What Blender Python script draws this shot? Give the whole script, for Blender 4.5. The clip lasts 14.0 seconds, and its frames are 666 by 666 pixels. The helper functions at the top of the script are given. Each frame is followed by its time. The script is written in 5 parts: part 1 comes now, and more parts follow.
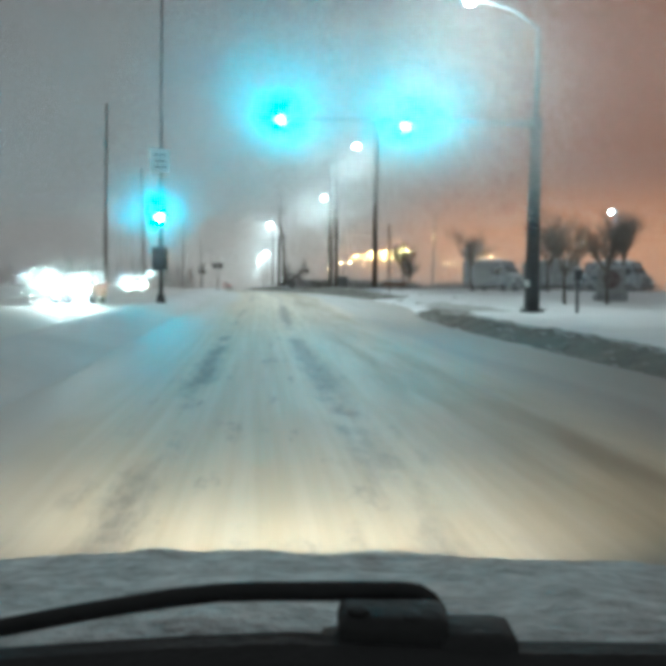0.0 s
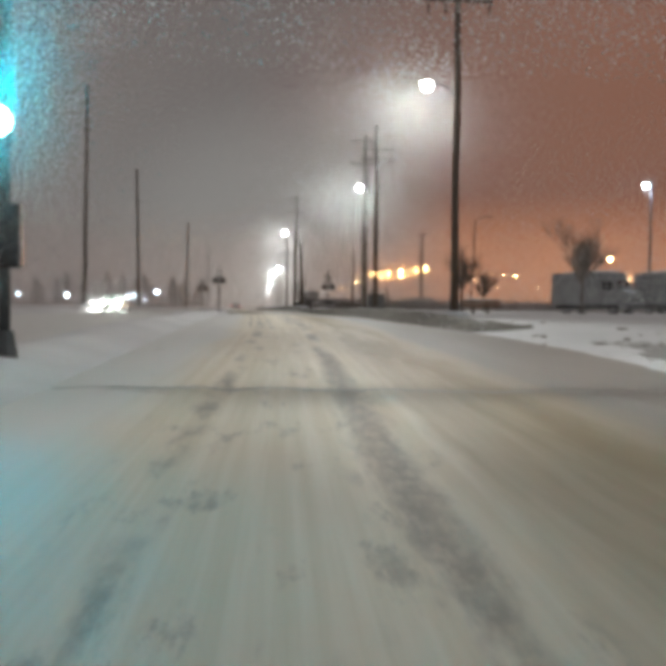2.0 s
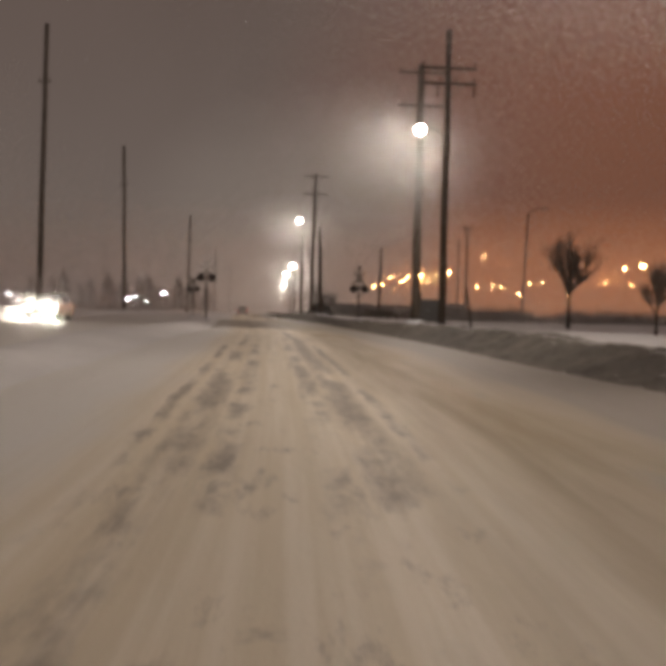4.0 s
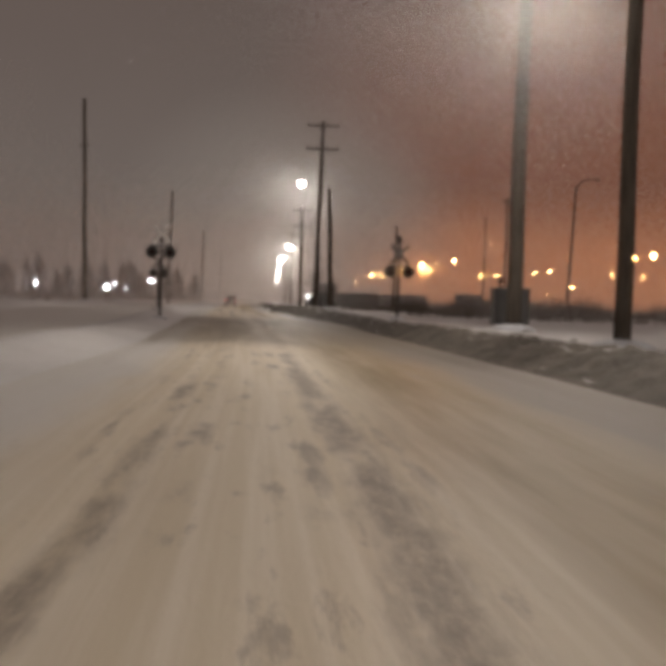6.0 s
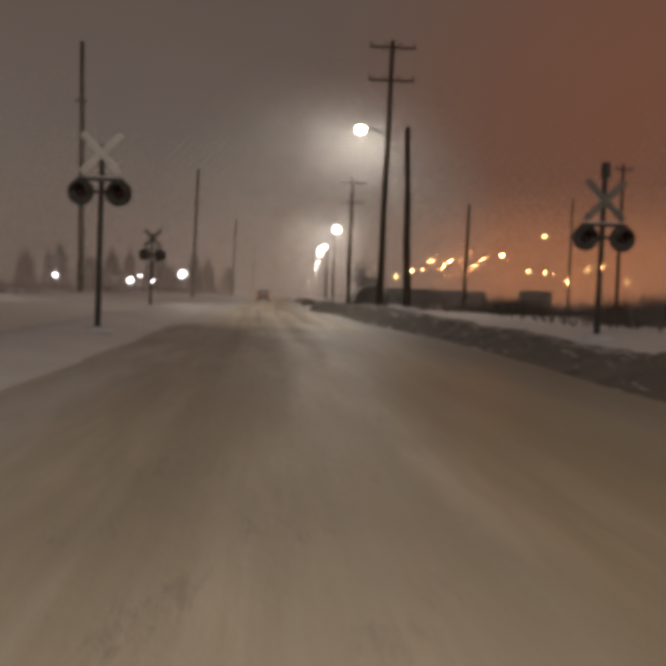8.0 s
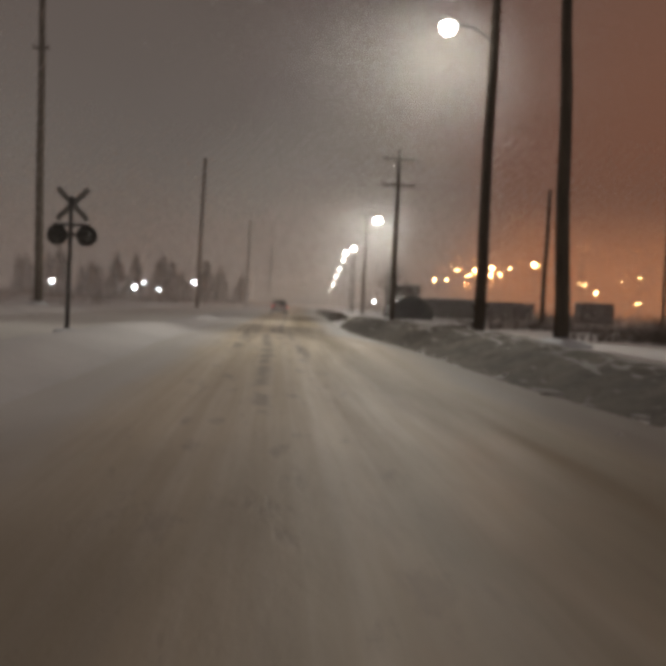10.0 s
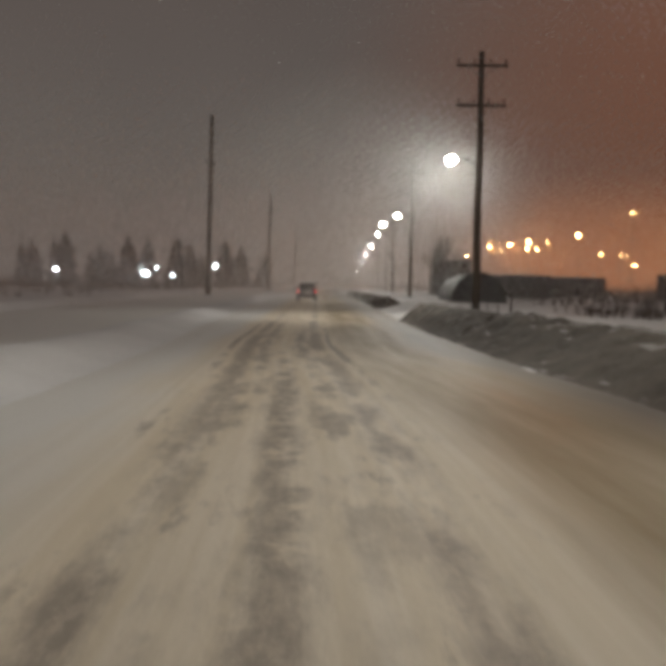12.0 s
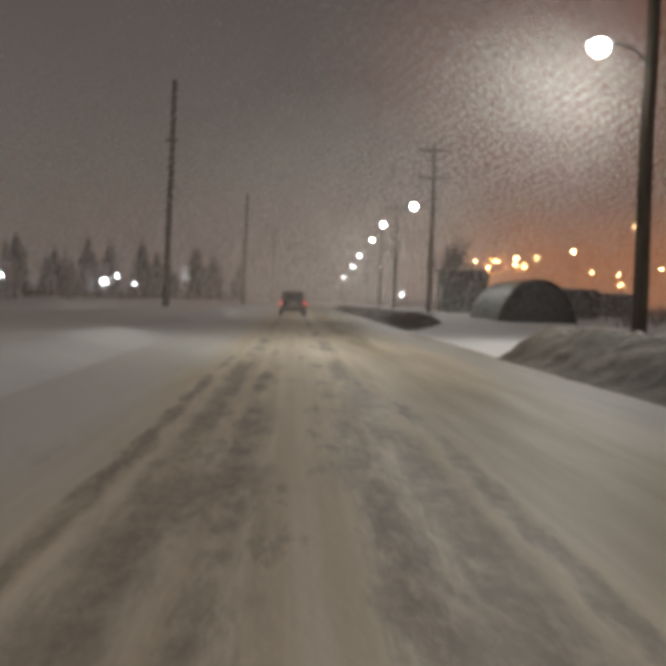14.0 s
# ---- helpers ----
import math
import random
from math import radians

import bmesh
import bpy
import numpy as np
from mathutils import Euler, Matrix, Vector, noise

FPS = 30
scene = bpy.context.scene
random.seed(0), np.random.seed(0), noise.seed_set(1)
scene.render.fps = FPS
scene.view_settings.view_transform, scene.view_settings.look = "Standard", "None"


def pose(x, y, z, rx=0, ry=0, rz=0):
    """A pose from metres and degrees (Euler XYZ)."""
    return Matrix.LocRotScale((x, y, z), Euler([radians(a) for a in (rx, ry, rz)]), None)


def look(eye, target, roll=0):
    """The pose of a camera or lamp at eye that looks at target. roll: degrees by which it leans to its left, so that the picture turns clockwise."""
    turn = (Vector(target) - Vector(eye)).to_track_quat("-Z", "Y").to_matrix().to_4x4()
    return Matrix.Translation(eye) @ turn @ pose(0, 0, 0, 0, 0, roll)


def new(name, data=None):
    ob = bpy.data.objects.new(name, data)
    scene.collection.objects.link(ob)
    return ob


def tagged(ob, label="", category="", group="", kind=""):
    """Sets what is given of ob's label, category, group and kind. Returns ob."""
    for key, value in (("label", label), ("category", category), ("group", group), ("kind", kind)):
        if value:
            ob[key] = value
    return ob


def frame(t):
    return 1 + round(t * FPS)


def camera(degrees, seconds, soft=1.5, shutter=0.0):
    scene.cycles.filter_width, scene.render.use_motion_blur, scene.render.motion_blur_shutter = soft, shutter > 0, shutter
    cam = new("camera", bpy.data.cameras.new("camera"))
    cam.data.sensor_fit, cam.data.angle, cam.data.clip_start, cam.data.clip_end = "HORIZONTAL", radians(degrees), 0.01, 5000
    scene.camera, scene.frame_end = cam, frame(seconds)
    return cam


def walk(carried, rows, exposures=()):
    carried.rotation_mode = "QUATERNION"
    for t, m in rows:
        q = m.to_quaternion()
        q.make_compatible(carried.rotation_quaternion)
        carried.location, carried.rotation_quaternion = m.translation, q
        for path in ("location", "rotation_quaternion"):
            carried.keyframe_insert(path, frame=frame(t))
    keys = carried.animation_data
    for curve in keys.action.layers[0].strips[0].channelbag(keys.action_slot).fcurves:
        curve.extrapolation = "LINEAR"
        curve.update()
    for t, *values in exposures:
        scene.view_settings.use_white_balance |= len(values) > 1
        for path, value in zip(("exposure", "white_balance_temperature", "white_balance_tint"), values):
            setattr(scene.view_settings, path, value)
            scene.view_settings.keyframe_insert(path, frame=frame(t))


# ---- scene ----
cam = camera(41.9, 14.0, soft=6.4)
PATH = [
    (0, (0.383, -2.724, 0.123), (0.577, -0.736, 0.024), 0.5),
    (0.5, (0.498, 2.696, 0.057), (0.686, 4.685, -0.025), 0.5),
    (1, (0.599, 8.244, 0.154), (0.781, 10.234, 0.097), 0.4),
    (1.5, (0.584, 13.607, 0.128), (0.763, 15.597, 0.041), 0.9),
    (2, (0.65, 19.661, 0.273), (0.817, 21.654, 0.218), 0.6),
    (4.5, (1.495, 48.864, 0.766), (1.626, 50.859, 0.72), 1.5),
    (5, (1.535, 54.242, 0.865), (1.663, 56.237, 0.808), 1.4),
    (5.5, (1.435, 59.263, 0.919), (1.574, 61.257, 0.85), 1.9),
    (6, (1.384, 64.317, 0.915), (1.535, 66.31, 0.845), 1.8),
    (6.5, (1.263, 69.372, 0.997), (1.401, 71.366, 0.914), 1.9),
    (7, (1.212, 74.4, 0.98), (1.311, 76.395, 0.889), 1.7),
    (7.5, (1.125, 79.339, 0.967), (1.208, 81.336, 0.881), 1.9),
    (8, (0.953, 84.288, 0.92), (1.024, 86.285, 0.837), 2.3),
    (10.3, (-0.065, 106.553, 1.107), (-0.039, 108.552, 1.045), 2.6),
    (10.5, (-0.185, 108.34, 1.092), (-0.159, 110.338, 1.02), 2.2),
    (11, (-0.402, 112.843, 1.028), (-0.396, 114.841, 0.937), 2.0),
    (11.5, (-0.734, 117.692, 1.096), (-0.759, 119.69, 1.006), 1.0),
    (12, (-0.926, 122.814, 1.194), (-0.954, 124.811, 1.086), 1.0),
    (12.5, (-1.209, 127.925, 1.169), (-1.23, 129.923, 1.068), 1.1),
    (13, (-1.604, 132.397, 1.132), (-1.614, 134.395, 1.054), 1.1),
    (13.3, (-1.785, 135.492, 1.095), (-1.787, 137.49, 1.016), 1.5),
    (13.5, (-1.911, 137.53, 1.143), (-1.906, 139.529, 1.067), 1.6),
    (14, (-2.471, 142.053, 0.86), (-2.443, 144.052, 0.789), 2.0),
]
walk(cam, [(t, look(eye, target, roll)) for t, eye, target, roll in PATH],
     exposures=[(0, 0.82, 4950, -15), (1.2, 0.8, 4950, -14), (2.0, 0.4, 5850, 3), (4.3, -0.15, 7100, 17), (6, -0.08, 6800, 14), (7.3, -0.26, 7000, 14), (8, -0.26, 7100, 14), (10.3, -0.12, 6400, 7), (11, -0.05, 6100, 5), (12, -0.3, 6400, 7), (13.2, -0.34, 6500, 8), (14, -0.24, 6300, 6)])

# ---- world and sky ----
world = bpy.data.worlds.new("night_sky")
scene.world = world
world.use_nodes = True
wn, wl = world.node_tree.nodes, world.node_tree.links
wn.clear()


def sky_nodes():
    """Snow-laden night sky: grey overhead, with the town's sodium glow low over the yards to the east."""
    out = wn.new("ShaderNodeOutputWorld")
    bg = wn.new("ShaderNodeBackground")
    co = wn.new("ShaderNodeTexCoord")
    sep = wn.new("ShaderNodeSeparateXYZ")
    wl.new(co.outputs["Generated"], sep.inputs[0])

    def dot(v):
        d = wn.new("ShaderNodeVectorMath")
        d.operation = "DOT_PRODUCT"
        wl.new(co.outputs["Generated"], d.inputs[0])
        d.inputs[1].default_value = Vector(v).normalized()
        return d.outputs["Value"]

    def ramp(value, a, b):
        m = wn.new("ShaderNodeMapRange")
        m.interpolation_type = "SMOOTHSTEP"
        m.inputs["From Min"].default_value, m.inputs["From Max"].default_value = a, b
        wl.new(value, m.inputs["Value"])
        return m.outputs["Result"]

    def mix(fac, a, b):
        m = wn.new("ShaderNodeMix")
        m.data_type = "RGBA"
        wl.new(fac, m.inputs[0])
        for socket, v in ((m.inputs[6], a), (m.inputs[7], b)):
            if isinstance(v, tuple):
                socket.default_value = (*v, 1)
            else:
                wl.new(v, socket)
        return m.outputs[2]

    def times(a, b):
        m = wn.new("ShaderNodeMath")
        m.operation = "MULTIPLY"
        wl.new(a, m.inputs[0])
        wl.new(b, m.inputs[1])
        return m.outputs[0]

    grey = mix(ramp(sep.outputs["Z"], -0.02, 0.4), SKY_LOW, SKY_HIGH)
    glow = mix(ramp(dot((0.55, 1, 0.08)), 0.84, 1.0), grey, SKY_SODIUM)
    low = mix(times(ramp(dot((0.34, 1, 0.03)), 0.92, 0.995), ramp(sep.outputs["Z"], 0.14, 0.01)), glow, SKY_YARD)
    pale = mix(ramp(dot((0.02, 1, 0.04)), 0.975, 1.0), low, SKY_ROAD)
    tex = wn.new("ShaderNodeTexNoise")
    tex.inputs["Scale"].default_value, tex.inputs["Detail"].default_value = 2.2, 3
    wl.new(co.outputs["Generated"], tex.inputs["Vector"])
    drift = wn.new("ShaderNodeMapRange")
    drift.inputs["To Min"].default_value, drift.inputs["To Max"].default_value = 0.86, 1.14
    wl.new(tex.outputs["Fac"], drift.inputs["Value"])
    vm = wn.new("ShaderNodeVectorMath")
    vm.operation = "SCALE"
    wl.new(pale, vm.inputs[0])
    wl.new(drift.outputs["Result"], vm.inputs["Scale"])
    wl.new(vm.outputs["Vector"], bg.inputs["Color"])
    bg.inputs["Strength"].default_value = SKY_STRENGTH
    wl.new(bg.outputs[0], out.inputs[0])


SKY_LOW, SKY_HIGH = (0.165, 0.143, 0.129), (0.118, 0.093, 0.083)
SKY_SODIUM, SKY_ROAD, SKY_YARD = (0.175, 0.078, 0.05), (0.2, 0.175, 0.155), (0.56, 0.195, 0.075)
SKY_STRENGTH = 1.0
sky_nodes()

# ---- strengths of the lamps, in watts ----
STREET_WATTS, SIGNAL_WATTS, HEADLIGHT_WATTS = 3100, 1400, 1500
STREET_COLOUR, SIGNAL_COLOUR, HEADLIGHT_COLOUR = (1.0, 0.95, 0.86), (0.0, 0.76, 0.98), (1.0, 0.72, 0.5)


def lamp(name, place, watts, colour, radius=0.1, spot=None, target=None):
    data = bpy.data.lights.new(name, "SPOT" if spot else "POINT")
    data.energy, data.color, data.shadow_soft_size = watts, colour, radius
    ob = new(name, data)
    if spot:
        data.spot_size, data.spot_blend = radians(spot), 0.7
        ob.matrix_world = look(place, target)
    else:
        ob.location = place
    return ob


# ---- materials ----
def material(name, colour, rough=0.6, metal=0.0, vary=0.25, scale=6.0, bump=0.15, fine=60.0, stretch=(1, 1, 1), second=None, emit=None, strength=0.0):
    """A surface with variation at two scales: broad stains and fine grain with relief."""
    m = bpy.data.materials.new(name)
    m.use_nodes = True
    n, l = m.node_tree.nodes, m.node_tree.links
    b = n["Principled BSDF"]
    b.inputs["Roughness"].default_value, b.inputs["Metallic"].default_value = rough, metal
    co = n.new("ShaderNodeTexCoord")
    mp = n.new("ShaderNodeMapping")
    mp.inputs["Scale"].default_value = stretch
    l.new(co.outputs["Object"], mp.inputs[0])
    broad, grain = n.new("ShaderNodeTexNoise"), n.new("ShaderNodeTexNoise")
    for tex, s, d in ((broad, scale, 4), (grain, fine, 3)):
        tex.inputs["Scale"].default_value, tex.inputs["Detail"].default_value = s, d
        l.new(mp.outputs[0], tex.inputs["Vector"])
    dark = second or tuple(c * (1 - vary) for c in colour)
    light = tuple(min(1, c * (1 + vary * 0.6)) for c in colour)
    rp = n.new("ShaderNodeValToRGB")
    rp.color_ramp.elements[0].position, rp.color_ramp.elements[1].position = 0.34, 0.66
    rp.color_ramp.elements[0].color, rp.color_ramp.elements[1].color = (*dark, 1), (*light, 1)
    mixf = n.new("ShaderNodeMath")
    mixf.operation = "MULTIPLY_ADD"
    mixf.inputs[1].default_value, mixf.inputs[2].default_value = 0.35, 0.0
    l.new(grain.outputs["Fac"], mixf.inputs[0])
    add = n.new("ShaderNodeMath")
    add.operation = "MULTIPLY_ADD"
    add.inputs[1].default_value = 0.65
    l.new(broad.outputs["Fac"], add.inputs[0])
    l.new(mixf.outputs[0], add.inputs[2])
    l.new(add.outputs[0], rp.inputs[0])
    l.new(rp.outputs[0], b.inputs["Base Color"])
    if bump:
        bp = n.new("ShaderNodeBump")
        bp.inputs["Strength"].default_value, bp.inputs["Distance"].default_value = bump, 0.02
        l.new(grain.outputs["Fac"], bp.inputs["Height"])
        l.new(bp.outputs[0], b.inputs["Normal"])
    if emit:
        b.inputs["Emission Color"].default_value = (*emit, 1)
        b.inputs["Emission Strength"].default_value = strength
    return m


snow = material("fresh_snow", (0.79, 0.78, 0.78), 0.75, vary=0.1, scale=0.35, fine=9, bump=0.5)
dirty_snow = material("ploughed_dirty_snow", (0.17, 0.15, 0.126), 0.85, vary=0.4, scale=1.1, fine=14, bump=0.9, second=(0.095, 0.083, 0.07))


def pale_flats(m):
    """The bank turns paler wherever it is flat and stays dark where it is steep."""
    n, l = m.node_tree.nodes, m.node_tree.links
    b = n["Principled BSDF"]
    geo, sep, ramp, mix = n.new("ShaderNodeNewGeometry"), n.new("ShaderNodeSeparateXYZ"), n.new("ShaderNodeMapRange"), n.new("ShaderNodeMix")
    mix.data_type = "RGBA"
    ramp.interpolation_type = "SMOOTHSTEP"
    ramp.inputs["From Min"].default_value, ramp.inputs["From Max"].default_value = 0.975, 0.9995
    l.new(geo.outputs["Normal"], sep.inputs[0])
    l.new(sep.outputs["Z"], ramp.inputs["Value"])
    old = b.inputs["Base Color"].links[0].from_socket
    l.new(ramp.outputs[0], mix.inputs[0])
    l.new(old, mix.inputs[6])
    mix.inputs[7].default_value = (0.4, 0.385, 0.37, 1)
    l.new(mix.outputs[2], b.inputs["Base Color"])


pale_flats(dirty_snow)
bonnet_crust = material("grey_crusted_snow", (0.74, 0.76, 0.75), 0.85, vary=0.2, scale=13, fine=60, bump=0.8, second=(0.3, 0.31, 0.305))
clod_snow = material("grey_snow_clods", (0.5, 0.48, 0.46), 0.85, vary=0.3, scale=6, fine=40, bump=0.6)
cap_snow = material("settled_snow_cap", (0.72, 0.74, 0.77), 0.8, vary=0.12, scale=3, fine=30, bump=0.5)
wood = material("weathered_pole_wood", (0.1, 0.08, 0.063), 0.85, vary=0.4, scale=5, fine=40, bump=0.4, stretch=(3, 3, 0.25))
# copy of the wood for far poles, base colour paled to stand for haze
hazed_wood = material("hazed_pole_wood", (0.2, 0.175, 0.15), 0.9, vary=0.4, scale=4, fine=40, bump=0.4, stretch=(3, 3, 0.25))
steel = material("galvanised_steel", (0.32, 0.33, 0.34), 0.5, 0.7, vary=0.25, scale=8, fine=90, bump=0.08)
dark_steel = material("dark_painted_steel", (0.07, 0.075, 0.08), 0.55, 0.2, vary=0.3, scale=7, fine=80, bump=0.1)
black_paint = material("black_enamel", (0.02, 0.02, 0.022), 0.45, vary=0.3, scale=8, fine=70, bump=0.08)
# black enamel lightened in its base colour, in place of haze before the signals
hazed_enamel = material("hazed_black_enamel", (0.085, 0.08, 0.076), 0.8, vary=0.35, scale=8, fine=70, bump=0.2)
insulator_glaze = material("brown_glazed_porcelain", (0.12, 0.06, 0.035), 0.25, vary=0.2, scale=20, fine=90, bump=0.03)
white_blade = material("white_reflective_sheet", (0.9, 0.89, 0.86), 0.4, vary=0.1, scale=9, fine=80, bump=0.05)
blade_back = material("bare_aluminium_back", (0.2, 0.19, 0.18), 0.55, 0.4, vary=0.25, scale=9, fine=80, bump=0.05)
sign_white = material("white_sign_sheet", (0.75, 0.76, 0.74), 0.45, vary=0.12, scale=8, fine=80, bump=0.05)
unlit_red = material("unlit_crossing_lens", (0.035, 0.008, 0.008), 0.2, vary=0.2, scale=30, fine=120, bump=0.1)
red_lens = material("dark_red_lens", (0.14, 0.01, 0.01), 0.15, vary=0.2, scale=30, fine=120, bump=0.1)
amber_lens = material("dark_amber_lens", (0.16, 0.08, 0.01), 0.15, vary=0.2, scale=30, fine=120, bump=0.1)
green_lit = material("lit_green_lens", (0.2, 0.7, 0.7), 0.3, vary=0.05, scale=30, fine=120, bump=0.05, emit=(0.35, 1.0, 1.0), strength=30)
lamp_lit = material("lit_lamp_glass", (0.8, 0.8, 0.78), 0.3, vary=0.05, scale=20, fine=90, bump=0.03, emit=(1.0, 0.97, 0.9), strength=60)
sodium_lit = material("lit_sodium_glass", (0.8, 0.5, 0.2), 0.3, vary=0.05, scale=20, fine=90, bump=0.03, emit=(1.0, 0.58, 0.22), strength=140.0)
white_lit = material("lit_white_flood", (0.8, 0.8, 0.8), 0.3, vary=0.05, scale=20, fine=90, bump=0.03, emit=(0.9, 0.96, 1.0), strength=40)
headlight_lit = material("lit_headlight_glass", (0.85, 0.85, 0.8), 0.2, vary=0.05, scale=20, fine=90, bump=0.03, emit=(1.0, 0.95, 0.82), strength=90)
tail_lit = material("lit_tail_lens", (0.4, 0.03, 0.03), 0.2, vary=0.05, scale=30, fine=90, bump=0.05, emit=(1.0, 0.1, 0.1), strength=2)
# bark and twig colours raised to imitate haze over the trees
bark = material("hazed_dark_bark", (0.1, 0.085, 0.075), 0.9, vary=0.4, scale=8, fine=50, bump=0.5, stretch=(2, 2, 0.5))
twig = material("hazed_twigs", (0.17, 0.145, 0.125), 0.9, vary=0.4, scale=8, fine=50, bump=0.3)
needles = material("spruce_needles", (0.035, 0.045, 0.035), 0.85, vary=0.45, scale=2.5, fine=30, bump=0.2)
scrub = material("dry_winter_scrub", (0.2, 0.17, 0.145), 0.9, vary=0.5, scale=3, fine=40, bump=0.2)
car_dark = material("dark_grey_car_paint", (0.035, 0.038, 0.042), 0.3, 0.3, vary=0.15, scale=3, fine=60, bump=0.03)
car_silver = material("silver_car_paint", (0.35, 0.36, 0.38), 0.3, 0.4, vary=0.12, scale=3, fine=60, bump=0.03)
rubber = material("black_rubber", (0.018, 0.018, 0.019), 0.75, vary=0.3, scale=12, fine=90, bump=0.2)
dark_glass = material("dark_car_glass", (0.012, 0.014, 0.016), 0.06, vary=0.2, scale=4, fine=40, bump=0.0)
plate_white = material("plain_plate_sheet", (0.6, 0.6, 0.58), 0.4, vary=0.08, scale=20, fine=80, bump=0.03)
van_white = material("grubby_white_van_panel", (0.24, 0.245, 0.25), 0.5, vary=0.25, scale=1.6, fine=50, bump=0.06)
board_brown = material("brown_sign_board", (0.2, 0.13, 0.09), 0.6, vary=0.25, scale=4, fine=50, bump=0.1)
cabinet_grey = material("grey_cabinet_sheet", (0.12, 0.115, 0.11), 0.5, 0.2, vary=0.2, scale=4, fine=60, bump=0.06)
shed_sheet = material("dark_corrugated_sheet", (0.05, 0.046, 0.043), 0.6, 0.2, vary=0.3, scale=2, fine=30, bump=0.15)
shed_wall = material("weathered_shed_boards", (0.1, 0.085, 0.075), 0.8, vary=0.35, scale=2, fine=30, bump=0.2, stretch=(6, 6, 0.6))


def packed_snow():
    """Traffic-packed snow: pale ridges, headlight warmth painted in, grey-brown wheel tracks along the lane,
    sand-stained and darker towards the verge.
    """
    m = bpy.data.materials.new("packed_road_snow")
    m.use_nodes = True
    n, l = m.node_tree.nodes, m.node_tree.links
    b = n["Principled BSDF"]
    b.inputs["Roughness"].default_value = 0.62
    uv = n.new("ShaderNodeUVMap")
    uv.uv_map = "lane"
    sep = n.new("ShaderNodeSeparateXYZ")
    l.new(uv.outputs[0], sep.inputs[0])

    def noise_tex(sx, sy, detail, rough=0.5, shift=0.0):
        mp = n.new("ShaderNodeMapping")
        mp.inputs["Location"].default_value = (shift, shift * 0.7, 0)
        mp.inputs["Scale"].default_value = (sx, sy, 1)
        l.new(uv.outputs[0], mp.inputs[0])
        t = n.new("ShaderNodeTexNoise")
        t.inputs["Scale"].default_value, t.inputs["Detail"].default_value, t.inputs["Roughness"].default_value = 1.0, detail, rough
        l.new(mp.outputs[0], t.inputs["Vector"])
        return t.outputs["Fac"]

    def math_node(op, a, c=None, d=None):
        k = n.new("ShaderNodeMath")
        k.operation = op
        for i, v in enumerate((a, c, d)):
            if v is None:
                continue
            if isinstance(v, (int, float)):
                k.inputs[i].default_value = v
            else:
                l.new(v, k.inputs[i])
        return k.outputs[0]

    def smooth(v, a, c, lo=0.0, hi=1.0):
        k = n.new("ShaderNodeMapRange")
        k.interpolation_type = "SMOOTHSTEP"
        for key, val in zip(("From Min", "From Max", "To Min", "To Max"), (a, c, lo, hi)):
            k.inputs[key].default_value = val
        l.new(v, k.inputs["Value"])
        return k.outputs["Result"]

    wob = math_node("MULTIPLY_ADD", noise_tex(0.0, 0.06, 2), 0.3, -0.15)
    u = math_node("ADD", sep.outputs["X"], wob)

    along = math_node("MULTIPLY_ADD", sep.outputs["Y"], 1 / 170, 10 / 170)

    def wear_along(*stops):
        """How far wheels wear through the snow along the road: (y, amount) pairs."""
        r = n.new("ShaderNodeValToRGB")
        r.color_ramp.interpolation = "EASE"
        e = r.color_ramp.elements
        while len(e) < len(stops):
            e.new(0.5)
        for k, (y, v) in zip(e, stops):
            k.position, k.color = (y + 10) / 170, (v, v, v, 1)
        l.new(along, r.inputs[0])
        return r.outputs[0]

    def band(centre, half, wear, worn_by, shift, pace=0.3):
        d = math_node("ABSOLUTE", math_node("SUBTRACT", u, centre))
        edge = math_node("MULTIPLY_ADD", noise_tex(6.0, 1.1, 6, 0.68, shift), 0.36, -0.18)
        core = smooth(math_node("DIVIDE", math_node("ADD", d, edge), math_node("MULTIPLY_ADD", worn_by, 0.7, 0.35)), half * 2.0, half * 0.2)
        amount = math_node("MULTIPLY_ADD", worn_by, 0.32, math_node("ADD", noise_tex(1.1, pace, 5, 0.62, shift), -0.21))
        return math_node("MULTIPLY", core, smooth(amount, *wear))

    outer_left = wear_along((-10, 0.4), (6, 0.5), (10, 0.95), (15, 0.8), (19, 0.2), (27, 0.6), (40, 0.5), (55, 0.85), (66, 0.65), (72, 0.4), (82, 0.35), (88, 0.15), (116, 0.1), (121, 0.45), (131, 0.7), (140, 0.95), (155, 0.85), (160, 0.6))
    outer_right = wear_along((-10, 0.4), (4, 0.7), (10, 1.0), (16, 0.85), (20, 0.4), (28, 1.0), (40, 0.6), (55, 0.85), (66, 0.9), (80, 0.75), (85, 0.5), (89, 0.15), (116, 0.1), (121, 0.45), (131, 0.75), (140, 0.95), (155, 0.9), (160, 0.6))
    doubled = wear_along((-10, 0.1), (20, 0.1), (40, 0.25), (53, 0.65), (62, 0.8), (68, 0.45), (76, 0.4), (83, 0.6), (87, 0.05), (118, 0.0), (130, 0.2), (138, 0.8), (152, 0.75), (160, 0.4))
    centre_blot = wear_along((-10, 0.0), (30, 0.2), (60, 0.2), (74, 0.35), (84, 0.1), (108, 0.2), (113, 0.6), (118, 0.85), (130, 1.0), (137, 0.8), (142, 0.3), (160, 0.1))
    steady = wear_along((-10, 0.5), (160, 0.5))
    total = None
